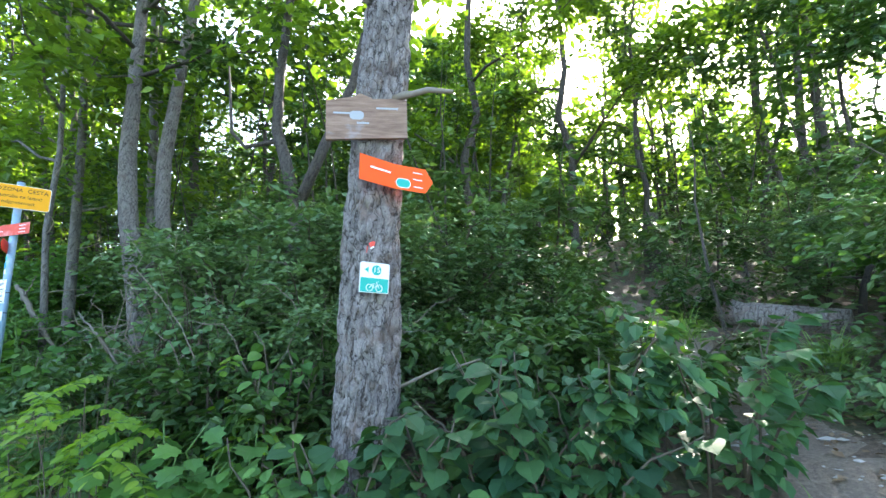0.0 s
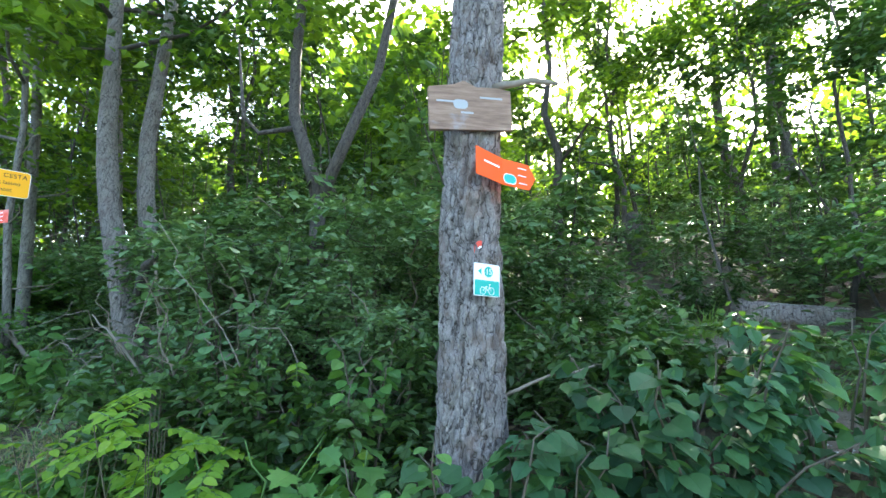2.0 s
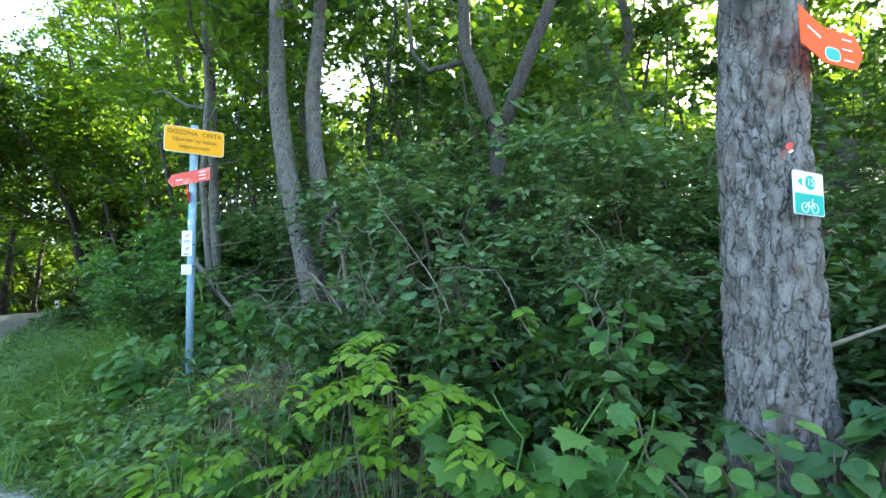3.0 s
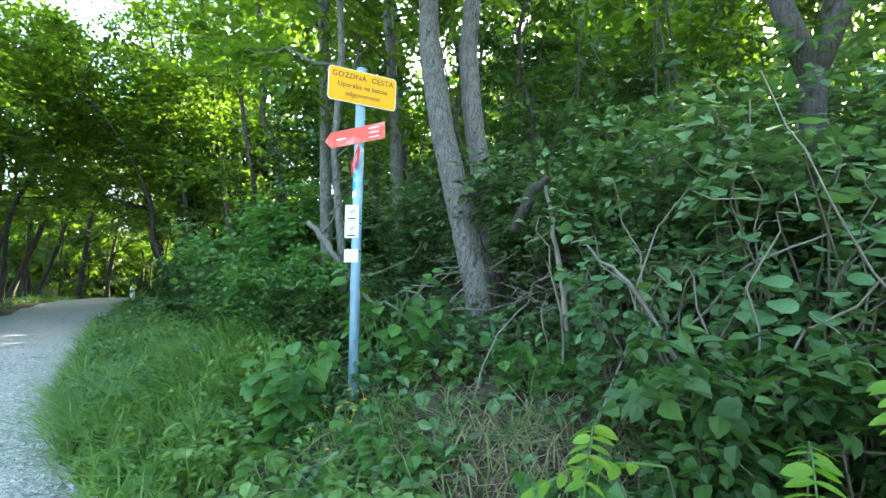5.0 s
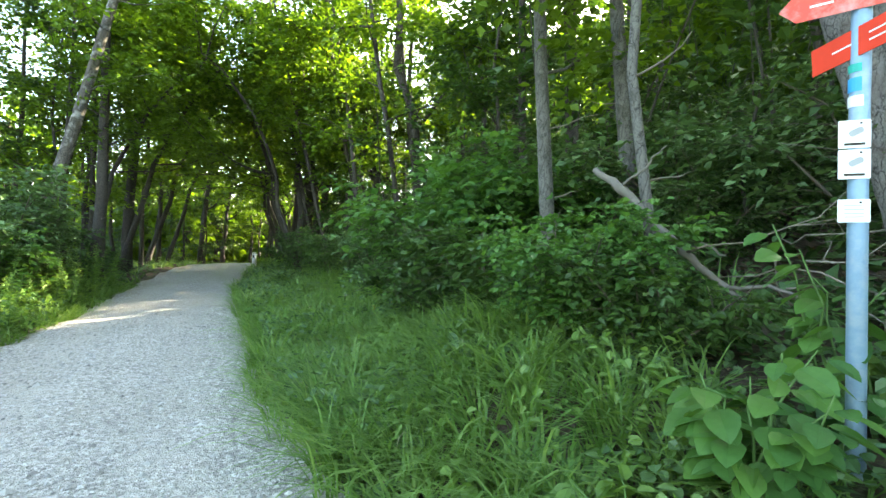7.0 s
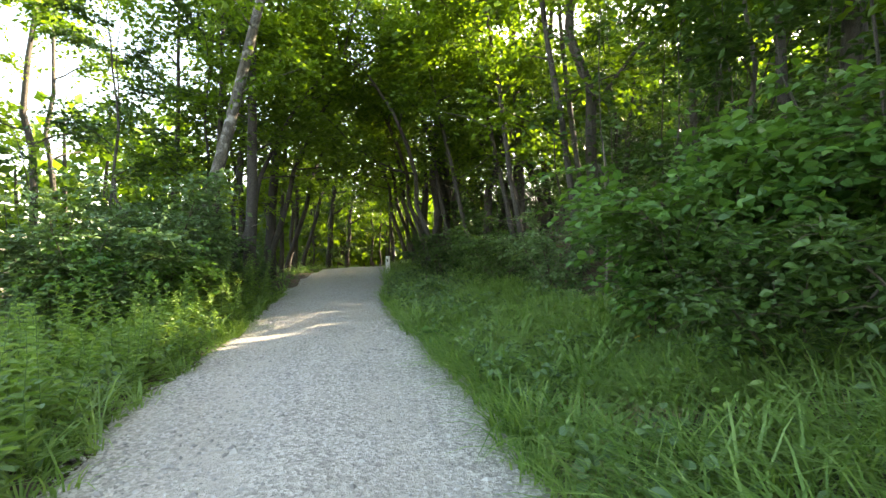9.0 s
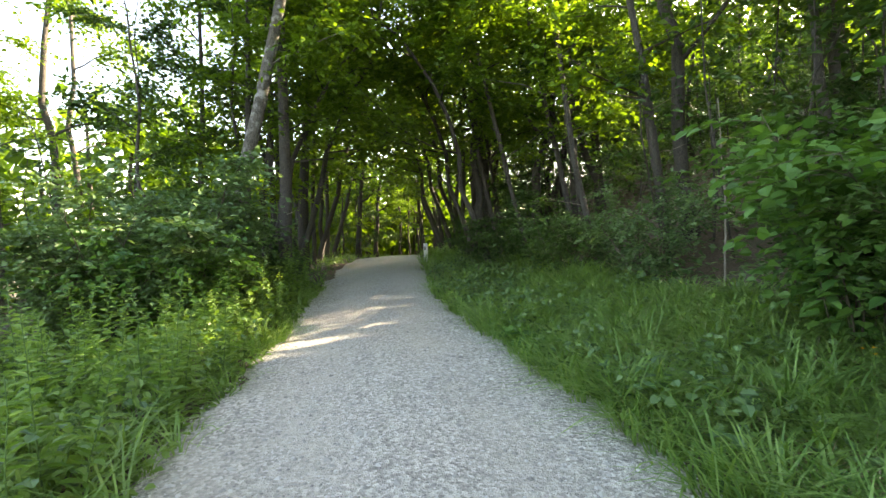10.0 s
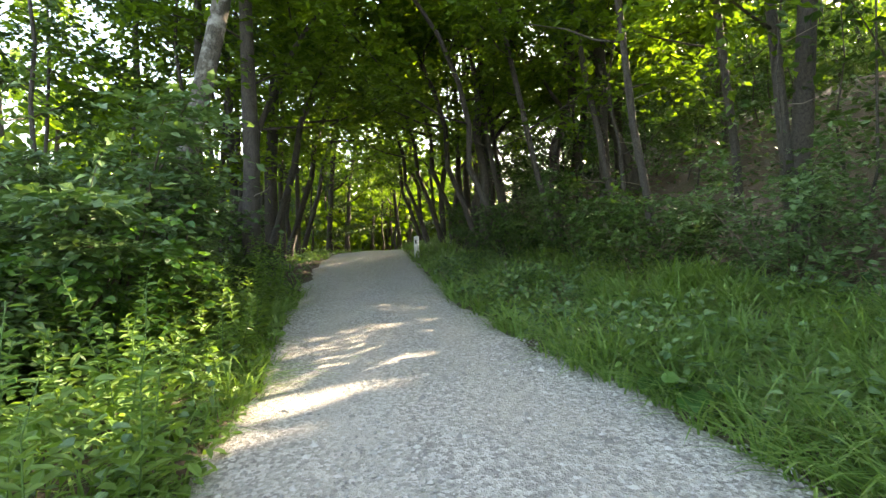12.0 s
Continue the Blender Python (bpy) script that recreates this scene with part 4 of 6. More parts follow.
for k, (tx, ty, tn, tl) in enumerate([(1.0, 5.7, 130, .3), (1.75, 5.0, 200, .42), (2.0, 5.3, 160, .4), (1.5, 6.2, 120, .35), (-4.4, 4.45, 130, .3),
                                      (-5.7, 4.75, 150, .3), (-2.4, 4.9, 120, .35), (-3.9, 4.35, 120, .28), (0.1, 6.6, 120, .35), (0.7, 6.9, 120, .35)]):
    sedge_tuft(tx, ty, tn, tl, 300 + k)
rngt = np.random.default_rng(12)
for k in range(50):
    tx = rngt.uniform(-16, -6.2)
    td = rngt.uniform(.15, 2.3)
    ty = float(edge_r(tx) + td / slope_cos(tx))
    if ((tx + 9.2) / .6) ** 2 + ((ty - 6.3) / .35) ** 2 > 1:
        sedge_tuft(tx, ty, 100, rngt.uniform(.38, .55), 400 + k)

# ---- leaf outlines for plants whose leaves can be told apart ----
OVAL = [(0, 0), (.24, .12), (.36, .38), (.30, .66), (.14, .88), (0, 1)]
HEART = [(0, 0.08), (.16, -.03), (.38, .08), (.47, .34), (.38, .60), (.17, .82), (0, 1)]
MAPLE = [(0, 0.02), (.17, -.06), (.30, .08), (.52, .10), (.43, .26), (.62, .46), (.40, .50), (.42, .74), (.20, .66), (.11, .84), (0, 1)]
ROUND = [(0, .1), (.2, -.04), (.42, .06), (.54, .34), (.48, .66), (.28, .9), (0, .98)]


def leaf_mesh(name, outline, mat, curl=0.14, fold=0.16):
    """A unit leaf along +y, folded at the midrib and drooping towards the tip."""
    def lift(x, y):
        return abs(x) * fold - curl * y * y
    rib = [(0, y, lift(0, y)) for _, y in outline]
    v, f = list(rib), []
    for sgn in (1, -1):
        base = len(v)
        for x, y in outline:
            v.append((x * sgn, y, lift(x, y)))
        for i in range(len(outline) - 1):
            q = (i, base + i, base + i + 1, i + 1)
            f.append(q if sgn > 0 else q[::-1])
    me = bpy.data.meshes.new(name)
    me.from_pydata(v, [], f)
    me.materials.append(mat)
    return me


L_HEART_DARK = leaf_mesh("leaf", HEART, LEAF_DARK)
L_MAPLE = leaf_mesh("leaf", MAPLE, LEAF_BIG, 0.2)
L_OVAL = leaf_mesh("leaf", OVAL, LEAF_BIG, 0.2)
L_OVAL_Y = leaf_mesh("leaf", [(x * 0.8, y) for x, y in OVAL], LEAF_YELLOW, 0.15)
L_ROUND = leaf_mesh("leaf", ROUND, LEAF_BIG, 0.1, 0.08)


def leaf_object(me, parent, at, way, size, roll, rng):
    way = Vector(way).normalized()
    up = Vector((rng.normal(0, .3), rng.normal(0, .3), 1))
    side = way.cross(up).normalized()
    nor = side.cross(way)
    m = Matrix((side, way, nor)).transposed().to_4x4()
    ob = new("leaf", me)
    ob.parent = parent
    ob.matrix_basis = Matrix.Translation(Vector(at)) @ m @ pose(0, 0, 0, 0, roll, 0) @ Matrix.Diagonal((size, size, size, 1))
    return ob


def leafy_plant(name, label, seed, foot, spread, height, stems, per, me, size, stem_mat=None, lean=(0, 0), facing=(0.1, -1), joined=None):
    """Plant with leaves along arching stems: single ones, or joined in one mesh of the given material."""
    spots, ways = [], []
    rng = np.random.default_rng(seed)
    z0 = land(*foot)
    root = empty(name, pose(foot[0], foot[1], z0))
    for k in range(stems):
        az = k * 2.399 + rng.normal(0, .4)
        out = np.array(spread) * rng.uniform(0.3, 1.0)
        end = np.array([math.cos(az) * out[0] + lean[0], math.sin(az) * out[1] + lean[1], height * rng.uniform(0.5, 1.0)])
        st = np.array([math.cos(az) * out[0] * 0.3, math.sin(az) * out[1] * .3, 0])
        st[2] = land(foot[0] + st[0], foot[1] + st[1]) - z0 - 0.05
        line = bend(rng, st, end, 6, 0.04)
        line[:, 2] += np.sin(np.linspace(0, np.pi, 6)) * height * 0.15
        v, f = tube(line, np.linspace(0.008, 0.003, 6), 5)
        mesh_object("stem", v, f, stem_mat or TWIG_DARK, root, "", True)
        for i in range(per):
            q = 0.12 + 0.88 * (i + rng.uniform(0, .6)) / per
            at = np.array([np.interp(q, np.linspace(0, 1, 6), line[:, j]) for j in range(3)])
            a = az + (1 if i % 2 else -1) * rng.uniform(0.5, 1.5)
            way = (math.cos(a) * .8 + facing[0] * .5, math.sin(a) * .8 + facing[1] * .5, rng.uniform(-.5, .15))
            at = at + np.array([way[0], way[1], 0]) * size * 0.4
            if joined:
                spots.append(at)
                ways.append(way)
            else:
                leaf_object(me, root, at, way, size * rng.uniform(0.6, 1.15), rng.normal(0, 14), rng)
    if joined:
        tagged(stuff_mesh("foliage", [round_leaves(rng, np.array(spots), np.array(ways), size, size * 0.85, 0.1, 0.12, 1.6)], joined, root), kind="stuff")
    return tagged(root, label, "plant")


def compound_plant(name, label, seed, foot, fronds, reach, leaflets, size, height):
    """Plant of feathered leaves: paired leaflets on drooping stalks."""
    rng = np.random.default_rng(seed)
    z0 = land(*foot)
    root = empty(name, pose(foot[0], foot[1], z0))
    for k in range(fronds):
        az = -1.6 + rng.normal(0, 1.0)
        st = np.array([rng.normal(0, .24), rng.normal(0, .14), height * rng.uniform(0.3, 0.95)])
        v, f = tube(np.array([[st[0] * .6, st[1] * .3, -0.1], [st[0] * .7, st[1] * .7, st[2] * .6], st]), [0.0035, 0.003, 0.002], 5)
        mesh_object("stalk", v, f, TWIG_DARK, root)
        ln = reach * rng.uniform(0.7, 1.2)
        d = np.array([math.cos(az), math.sin(az), 0.15])
        line = [st + d * ln * s + np.array([0, 0, -0.45 * ln * s * s]) for s in np.linspace(0, 1, 6)]
        v, f = tube(np.array(line), np.linspace(0.003, 0.0015, 6), 4)
        mesh_object("leaf_rib", v, f, STEM, root)
        sd = np.array([-math.sin(az), math.cos(az), 0])
        line = np.array(line)
        for i in range(leaflets):
            q = 0.15 + 0.85 * (i // 2 * 2 + 1) / leaflets
            at = np.array([np.interp(q, np.linspace(0, 1, 6), line[:, j]) for j in range(3)])
            way = sd * (1 if i % 2 else -1) + d * 0.35 + np.array([0, 0, -0.3 + rng.normal(0, .1)])
            if i == leaflets - 1:
                way = d - np.array([0, 0, .5])
            leaf_object(L_OVAL_Y, root, at, way, size * rng.uniform(0.8, 1.15), rng.normal(0, 10), rng)
    return tagged(root, label, "plant")


leafy_plant("linden_shrub", "dark green heart-leaved shrub at the foot of the tree", 41, (-0.25, 4.35), (0.75, 0.35), 0.85, 14, 17, L_HEART_DARK, 0.108)
leafy_plant("linden_shrub", "dark green heart-leaved shrub beside the footpath", 42, (0.45, 4.75), (0.6, 0.35), 0.8, 11, 25, None, 0.105, joined=LEAF_LINDEN)
leafy_plant("linden_shrub", "dark heart-leaved shrub hanging over the bank", 43, (-0.78, 3.95), (0.42, 0.18), 0.75, 9, 14, L_HEART_DARK, 0.105)
leafy_plant("linden_shrub", "dense dark green heart-leaved shrub under the signs", 71, (-0.93, 4.05), (0.42, 0.1), 0.8, 12, 18, L_HEART_DARK, 0.1)
leafy_plant("linden_shrub", "dense dark green heart-leaved shrub on the bank", 72, (-0.1, 4.5), (0.75, 0.4), 0.85, 16, 34, None, 0.088, joined=LEAF_LINDEN)
leafy_plant("linden_shrub", "dense dark green heart-leaved shrub near the footpath", 73, (-0.55, 4.2), (0.5, 0.25), 0.6, 12, 30, None, 0.088, joined=LEAF_LINDEN)
leafy_plant("maple_seedling", "light green maple seedling with lobed leaves on the bank", 44, (-1.86, 4.1), (0.42, 0.2), 0.82, 14, 10, L_MAPLE, 0.12, STEM)
leafy_plant("maple_seedling", "green maple seedling with lobed leaves in the bank's grass", 45, (-1.35, 3.85), (0.25, 0.15), 0.3, 7, 5, L_MAPLE, 0.13, STEM)
leafy_plant("maple_seedling", "bright low maple seedling at the gravel edge", 74, (-6.15, 4.62), (0.34, 0.16), 0.26, 10, 5, L_MAPLE, 0.11, STEM)
leafy_plant("maple_seedling", "bright leafy maple shoot on the grassy edge", 75, (-3.45, 4.2), (0.3, 0.16), 0.4, 10, 6, L_MAPLE, 0.105, STEM)
leafy_plant("sapling", "upright light green sapling beside the furrowed trunk", 46, (-1.72, 4.5), (0.25, 0.2), 1.0, 7, 16, L_OVAL, 0.085)
leafy_plant("sapling", "small green sapling in front of the trunk", 67, (-1.06, 3.9), (0.3, 0.1), 0.72, 8, 14, L_OVAL, 0.075)
leafy_plant("sapling", "light green sapling with oval leaves on the bank", 47, (-1.28, 4.02), (0.35, 0.14), 0.82, 9, 15, L_OVAL, 0.075)
compound_plant("locust_shoot", "yellow-green locust shoot with feathered leaves", 48, (-2.5, 4.15), 20, 0.34, 17, 0.062, 1.0)
compound_plant("locust_shoot", "yellow-green locust shoot with feathered leaves", 49, (-2.95, 4.2), 14, 0.33, 15, 0.06, 0.9)
compound_plant("locust_shoot", "bright locust shoot with feathered leaves by the trunk", 50, (-2.0, 4.6), 6, 0.3, 11, 0.065, 0.75)
compound_plant("locust_shoot", "bright locust shoot with feathered leaves over the shrub", 51, (0.35, 5.1), 5, 0.3, 11, 0.065, 0.8)
leafy_plant("walnut_shoot", "broad-leaved green shoot at the foot of the sign post", 52, (-5.36, 5.0), (0.36, 0.2), 0.66, 12, 11, L_OVAL, 0.14, STEM)
leafy_plant("walnut_shoot", "broad-leaved green shoot behind the sign post", 53, (-5.0, 5.5), (0.5, 0.15), 0.85, 10, 10, L_OVAL, 0.13, STEM)
leafy_plant("bramble", "bright green bramble low on the bank", 54, (-4.75, 4.35), (0.3, 0.16), 0.22, 8, 13, None, 0.08, STEM, joined=LEAF_WEED)
leafy_plant("bramble", "green bramble spreading over the bank", 55, (-4.2, 4.55), (0.4, 0.2), 0.25, 9, 15, None, 0.07, STEM, joined=LEAF_WEED)
leafy_plant("bramble", "green bramble beside the gravel edge", 56, (-6.2, 4.75), (0.4, 0.16), 0.25, 9, 15, None, 0.085, STEM, joined=LEAF_WEED)
leafy_plant("bramble", "light green leafy shoot on the road edge", 57, (-3.75, 4.12), (0.34, 0.18), 0.5, 11, 11, L_OVAL_Y, 0.095, STEM)
for k, (bx, by) in enumerate([(-4.95, 4.55), (-4.45, 4.8), (-4.5, 4.3), (-3.5, 4.55), (-5.6, 4.75), (-3.1, 4.6), (-4.7, 5.6), (-4.0, 5.5)]):
    leafy_plant("bramble", "leafy green bramble trailing over the bank", 500 + k, (bx, by), (0.4, 0.22), 0.3, 9, 18, None, 0.085, STEM, joined=(LEAF_WEED, LEAF_BROAD)[k % 2])
leafy_plant("burdock", "low round-leaved burdock at the gravel edge", 58, (-12.75, 7.75), (0.35, 0.22), 0.28, 10, 3, L_ROUND, 0.17, STEM)
leafy_plant("burdock", "low round-leaved plant at the gravel edge", 59, (-11.1, 6.85), (0.3, 0.2), 0.22, 8, 3, L_ROUND, 0.12, STEM)
leafy_plant("bramble", "yellow-green leafy herb at the gravel edge", 60, (-10.3, 6.35), (0.35, 0.16), 0.2, 8, 12, None, 0.075, STEM, joined=LEAF_WEED)
leafy_plant("hazel_shoot", "broad-leaved hazel shoot hanging over the verge", 61, (-9.7, 8.05), (0.8, 0.45), 1.6, 14, 22, None, 0.14, joined=LEAF_BROAD)
leafy_plant("hazel_shoot", "grey-green hazel shoot with round leaves", 62, (-3.35, 5.05), (0.6, 0.3), 0.95, 12, 21, None, 0.08, joined=LEAF_BUSH)
L_HAZEL = leaf_mesh("leaf", ROUND, LEAF_HAZEL, 0.14, 0.1)
leafy_plant("hazel_shoot", "grey-green hazel bush arching over the bank", 65, (-2.75, 5.2), (0.7, 0.35), 1.35, 13, 17, L_HAZEL, 0.085)
leafy_plant("hazel_shoot", "grey-green hazel bush with round leaves", 66, (-3.55, 5.6), (0.6, 0.35), 1.2, 12, 16, L_HAZEL, 0.085)
leafy_plant("nettle", "light green broad-leaved weed beside the road", 63, (-11.2, 2.7), (0.4, 0.3), 0.45, 9, 13, None, 0.10, STEM, joined=LEAF_WEED)
leafy_plant("nettle", "light green broad-leaved weed beside the road", 64, (-12.2, 3.2), (0.4, 0.3), 0.45, 9, 13, None, 0.09, STEM, joined=LEAF_WEED)


# ---- tall weeds on the valley side ----
def make_weed(seed, height, name="tall_weed"):
    rng = np.random.default_rng(seed)
    root = empty(name)
    line = bend(rng, (0, 0, -0.05), (rng.normal(0, .08), rng.normal(0, .08), height), 6, 0.02)
    v, f = tube(line, np.linspace(0.006, 0.002, 6), 5)
    mesh_object("stem", v, f, STEM, root, "", True)
    n = 58
    q = np.linspace(0.06, 1, n)
    at = np.stack([np.interp(q, np.linspace(0, 1, 6), line[:, j]) for j in range(3)], 1)
    a = np.arange(n) * 2.399
    way = np.stack([np.cos(a), np.sin(a), 0.45 * np.ones(n)], 1)
    blk = []
    for i in range(n):
        ln = 0.15 * (1.1 - 0.75 * q[i])
        blk.append(round_leaves(rng, at[i:i + 1], way[i:i + 1], ln, ln * 0.36, 0.15, 0.2))
    stuff_mesh("foliage", blk, LEAF_WEED, root)
    return tagged(root, "tall upright green weed with narrow leaves", "weed", "roadside weeds")


WEEDS = [make_weed(91, 0.9), make_weed(92, 1.12), make_weed(93, 0.7)]
rngw = np.random.default_rng(17)
first = [True] * 3
for i in range(200):
    x = rngw.uniform(-20, -8.5) if i < 170 else rngw.uniform(-8.5, -2)
    d = 0.15 + 2.2 * rngw.uniform() ** 1.3
    y = edge_l(x) - d / slope_cos(x)
    k = int(rngw.integers(3))
    m = pose(x, y, land(x, y), rngw.normal(0, 5), rngw.normal(0, 5), rngw.uniform(0, 360))
    if first[k]:
        first[k], WEEDS[k].matrix_basis = False, m
    else:
        copy_thing(WEEDS[k], m)

# ---- single trees by the road ----
def fine_trunk(name, seed, line, radii, mat, sides=44, ring=0.035, ridges=0.09, parent=None, label=""):
    """Trunk with furrowed bark in its surface."""
    line, radii = np.asarray(line, float), np.asarray(radii, float)
    seg = np.concatenate([[0], np.cumsum(np.linalg.norm(np.diff(line, axis=0), axis=1))])
    n = max(8, int(seg[-1] / ring))
    s = np.linspace(0, seg[-1], n)
    p = np.stack([np.interp(s, seg, line[:, j]) for j in range(3)], 1)
    r = np.interp(s, seg, radii)
    v, f = tube(p, r, sides)
    ang = np.linspace(0, 2 * np.pi, sides, endpoint=False)
    if ridges:
        for i in range(n):
            for k in range(sides):
                q = Vector((math.cos(ang[k]) * 2.6, math.sin(ang[k]) * 2.6, s[i] * 4.2 + seed))
                a = noise.noise(q * 1.6)
                b = noise.noise(Vector((q.x * 3.1, q.y * 3.1, q.z * 2.2)))
                plate = 1 - min(1, abs(a) * 5.0)
                bulge = noise.noise(Vector((q.x * .35, q.y * .35, s[i] * .9)))
                j = i * sides + k
                v[j] = p[i] + (v[j] - p[i]) * (1 - ridges * plate + ridges * 0.45 * b + 0.13 * bulge)
    return mesh_object(name, v, f, mat, parent, label, True)


def sign_tree():
    x, y = -1.12, 4.42
    z = land(x, y)
    root = empty("sign_tree", pose(x, y, z))
    top = 13.0
    line = [(0, 0, -0.4), (0, 0, 0.0), (0.0, 0, 0.6), (0.0, 0, 1.3), (0.05, 0, 2.0), (0.115, 0.02, 2.9), (0.2, 0.05, 4.2)]
    fine_trunk("trunk", 3, line, [0.21, 0.18, 0.158, 0.148, 0.134, 0.122, 0.105], BARK_PINE, 72, 0.016, 0.2, root)
    rng = np.random.default_rng(8)
    up = bend(rng, (0.2, 0.05, 4.15), (0.6, 0.4, top), 8, 0.006)
    v, f = tube(up, np.linspace(0.105, 0.03, 8), 14)
    mesh_object("upper_trunk", v, f, BARK_PINE, root, "", True)
    for a, b, r in [((0.14, -0.05, 2.02), (0.46, -0.02, 2.03), 0.022), ((0.1, -.02, 2.82), (0.72, 0.1, 2.76), 0.016), ((-0.05, -.05, 2.78), (-0.2, -.12, 2.86), 0.02),
                    ((0.1, .05, 0.55), (0.55, .05, 0.70), 0.009), ((0.02, -0.1, 2.6), (0.03, -0.15, 2.61), 0.045)]:
        v, f = tube(bend(rng, a, b, 6, 0.02), np.linspace(r, r * 0.45, 6), 8, 0.08, rng)
        mesh_object("dead_branch", v, f, TWIG if r < 0.04 else BARK_PINE, root, "", True)
    starts, ways = [], []
    for k in range(14):
        u = 5.2 + 7.4 * k / 14
        az = k * 2.399
        at = np.array([np.interp(u, up[:, 2], up[:, j]) for j in range(3)])
        end = at + np.array([math.cos(az), math.sin(az), .25]) * (3.0 - 0.14 * k) * rng.uniform(.7, 1.1)
        lm = bend(rng, at, end, 6, .03)
        v, f = tube(lm, np.linspace(.03, .006, 6), 6)
        mesh_object("limb", v, f, BARK, root, "", True)
        q = rng.uniform(.2, 1, 26)
        starts.append(np.stack([np.interp(q, np.linspace(0, 1, 6), lm[:, j]) for j in range(3)], 1))
        ways.append(rng.normal(0, 1, (26, 3)) * [1, 1, .5])
    block, _ = sprays(rng, np.concatenate(starts), np.concatenate(ways), .8, 11, 0.15, 0.1)
    stuff_mesh("crown", [block], LEAF_CANOPY, root)
    bm = bmesh.new()
    bmesh.ops.create_circle(bm, cap_ends=True, radius=0.021, segments=16)
    mark = part("trail_mark", bm, WHITE, root, "small white trail mark with red ring")
    mark.matrix_basis = look(Vector((0.072, -0.115, 1.215)), Vector((0.0, 0.0, 1.215))) @ Matrix.Diagonal((1, 1.25, 1, 1))
    bm = bmesh.new()
    bmesh.ops.create_circle(bm, cap_ends=True, radius=0.034, segments=16)
    ring = part("mark_ring", bm, RED_WORN, root, "faded red ring of the trail mark")
    ring.matrix_basis = look(Vector((0.070, -0.112, 1.22)), Vector((0.0, 0.0, 1.22))) @ Matrix.Diagonal((1, 1.4, 1, 1))
    return tagged(root, "grey-barked furrowed tree trunk carrying trail signs", "tree")


sign_tree()


def leaning_twin():
    x, y = -4.65, 6.4
    root = empty("leaning_tree", pose(x, y, land(x, y)))
    fine_trunk("trunk", 9, [(0, 0, -.4), (-.05, 0, .3), (-.15, 0, .66), (-.29, 0, 1.19), (-.42, 0, 1.71), (-.53, .02, 2.26), (-.6, .05, 2.6), (-.9, .3, 6)],
               [.14, .125, .115, .11, .105, .1, .095, .05], BARK_GREY, 36, 0.04, .1, root)
    fine_trunk("trunk", 15, [(-.02, .3, -.4), (-.12, .3, .9), (-.3, .32, 2.0), (-.36, .35, 2.6), (-.2, .6, 6)], [.11, .1, .09, .085, .05], BARK_GREY, 32, 0.05, .1, root)
    rng = np.random.default_rng(81)
    starts, ways = [], []
    for k in range(12):
        u = 3.6 + 2.3 * k / 12
        at = np.array([np.interp(u, [2.6, 6], [-.6, -.9]), np.interp(u, [2.6, 6], [.05, .3]), u])
        az = k * 2.399
        end = at + np.array([math.cos(az), math.sin(az), .3]) * 2.0
        lm = bend(rng, at, end, 6, .03)
        v, f = tube(lm, np.linspace(.03, .006, 6), 6)
        mesh_object("limb", v, f, BARK, root, "", True)
        q = rng.uniform(.3, 1, 26)
        starts.append(np.stack([np.interp(q, np.linspace(0, 1, 6), lm[:, j]) for j in range(3)], 1))
        ways.append(rng.normal(0, 1, (26, 3)) * [1, 1, .5])
    block, _ = sprays(rng, np.concatenate(starts), np.concatenate(ways), .8, 10, .14, .09)
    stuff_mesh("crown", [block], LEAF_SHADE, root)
    return tagged(root, "leaning grey twin-trunked tree on the bank", "tree")


leaning_twin()


def forked_tree():
    x, y = -2.63, 5.95
    z = land(x, y)
    root = empty("forked_tree", pose(x, y, z))
    rng = np.random.default_rng(82)
    lines = [([(0, 0, -.3), (.02, 0, .8), (.06, 0, 1.55)], [.085, .07, .062]),
             ([(.06, 0, 1.5), (-.08, 0, 2.0), (-.2, .02, 2.3), (-.22, .05, 2.9), (-.1, .1, 4.5), (-.3, .3, 6.5)], [.062, .055, .05, .045, .035, .02]),
             ([(.06, 0, 1.5), (.3, .05, 2.1), (.55, .1, 2.7), (.7, .2, 3.6), (1.0, .4, 6)], [.055, .048, .042, .036, .02]),
             ([(-.17, .02, 2.2), (-.5, -.05, 2.15), (-.62, -.1, 2.3), (-.7, -.1, 3.0)], [.028, .022, .018, .008])]
    starts, ways = [], []
    for ln, rd in lines:
        ln = np.array(ln)
        v, f = tube(ln, rd, 10, .05, rng)
        mesh_object("trunk" if len(rd) == 3 else "limb", v, f, BARK, root, "", True)
        hi = ln[ln[:, 2] > 2.8]
        if len(hi) > 1:
            q = rng.uniform(0, 1, 110)
            starts.append(np.stack([np.interp(q, np.linspace(0, 1, len(hi)), hi[:, j]) for j in range(3)], 1))
            ways.append(rng.normal(0, 1, (110, 3)) * [1, 1, .4])
    block, _ = sprays(rng, np.concatenate(starts), np.concatenate(ways), 1.3, 10, .13, .1)
    stuff_mesh("crown", [block], LEAF_CANOPY, root)
    return tagged(root, "dark crooked forked tree among the bushes", "tree")


forked_tree()


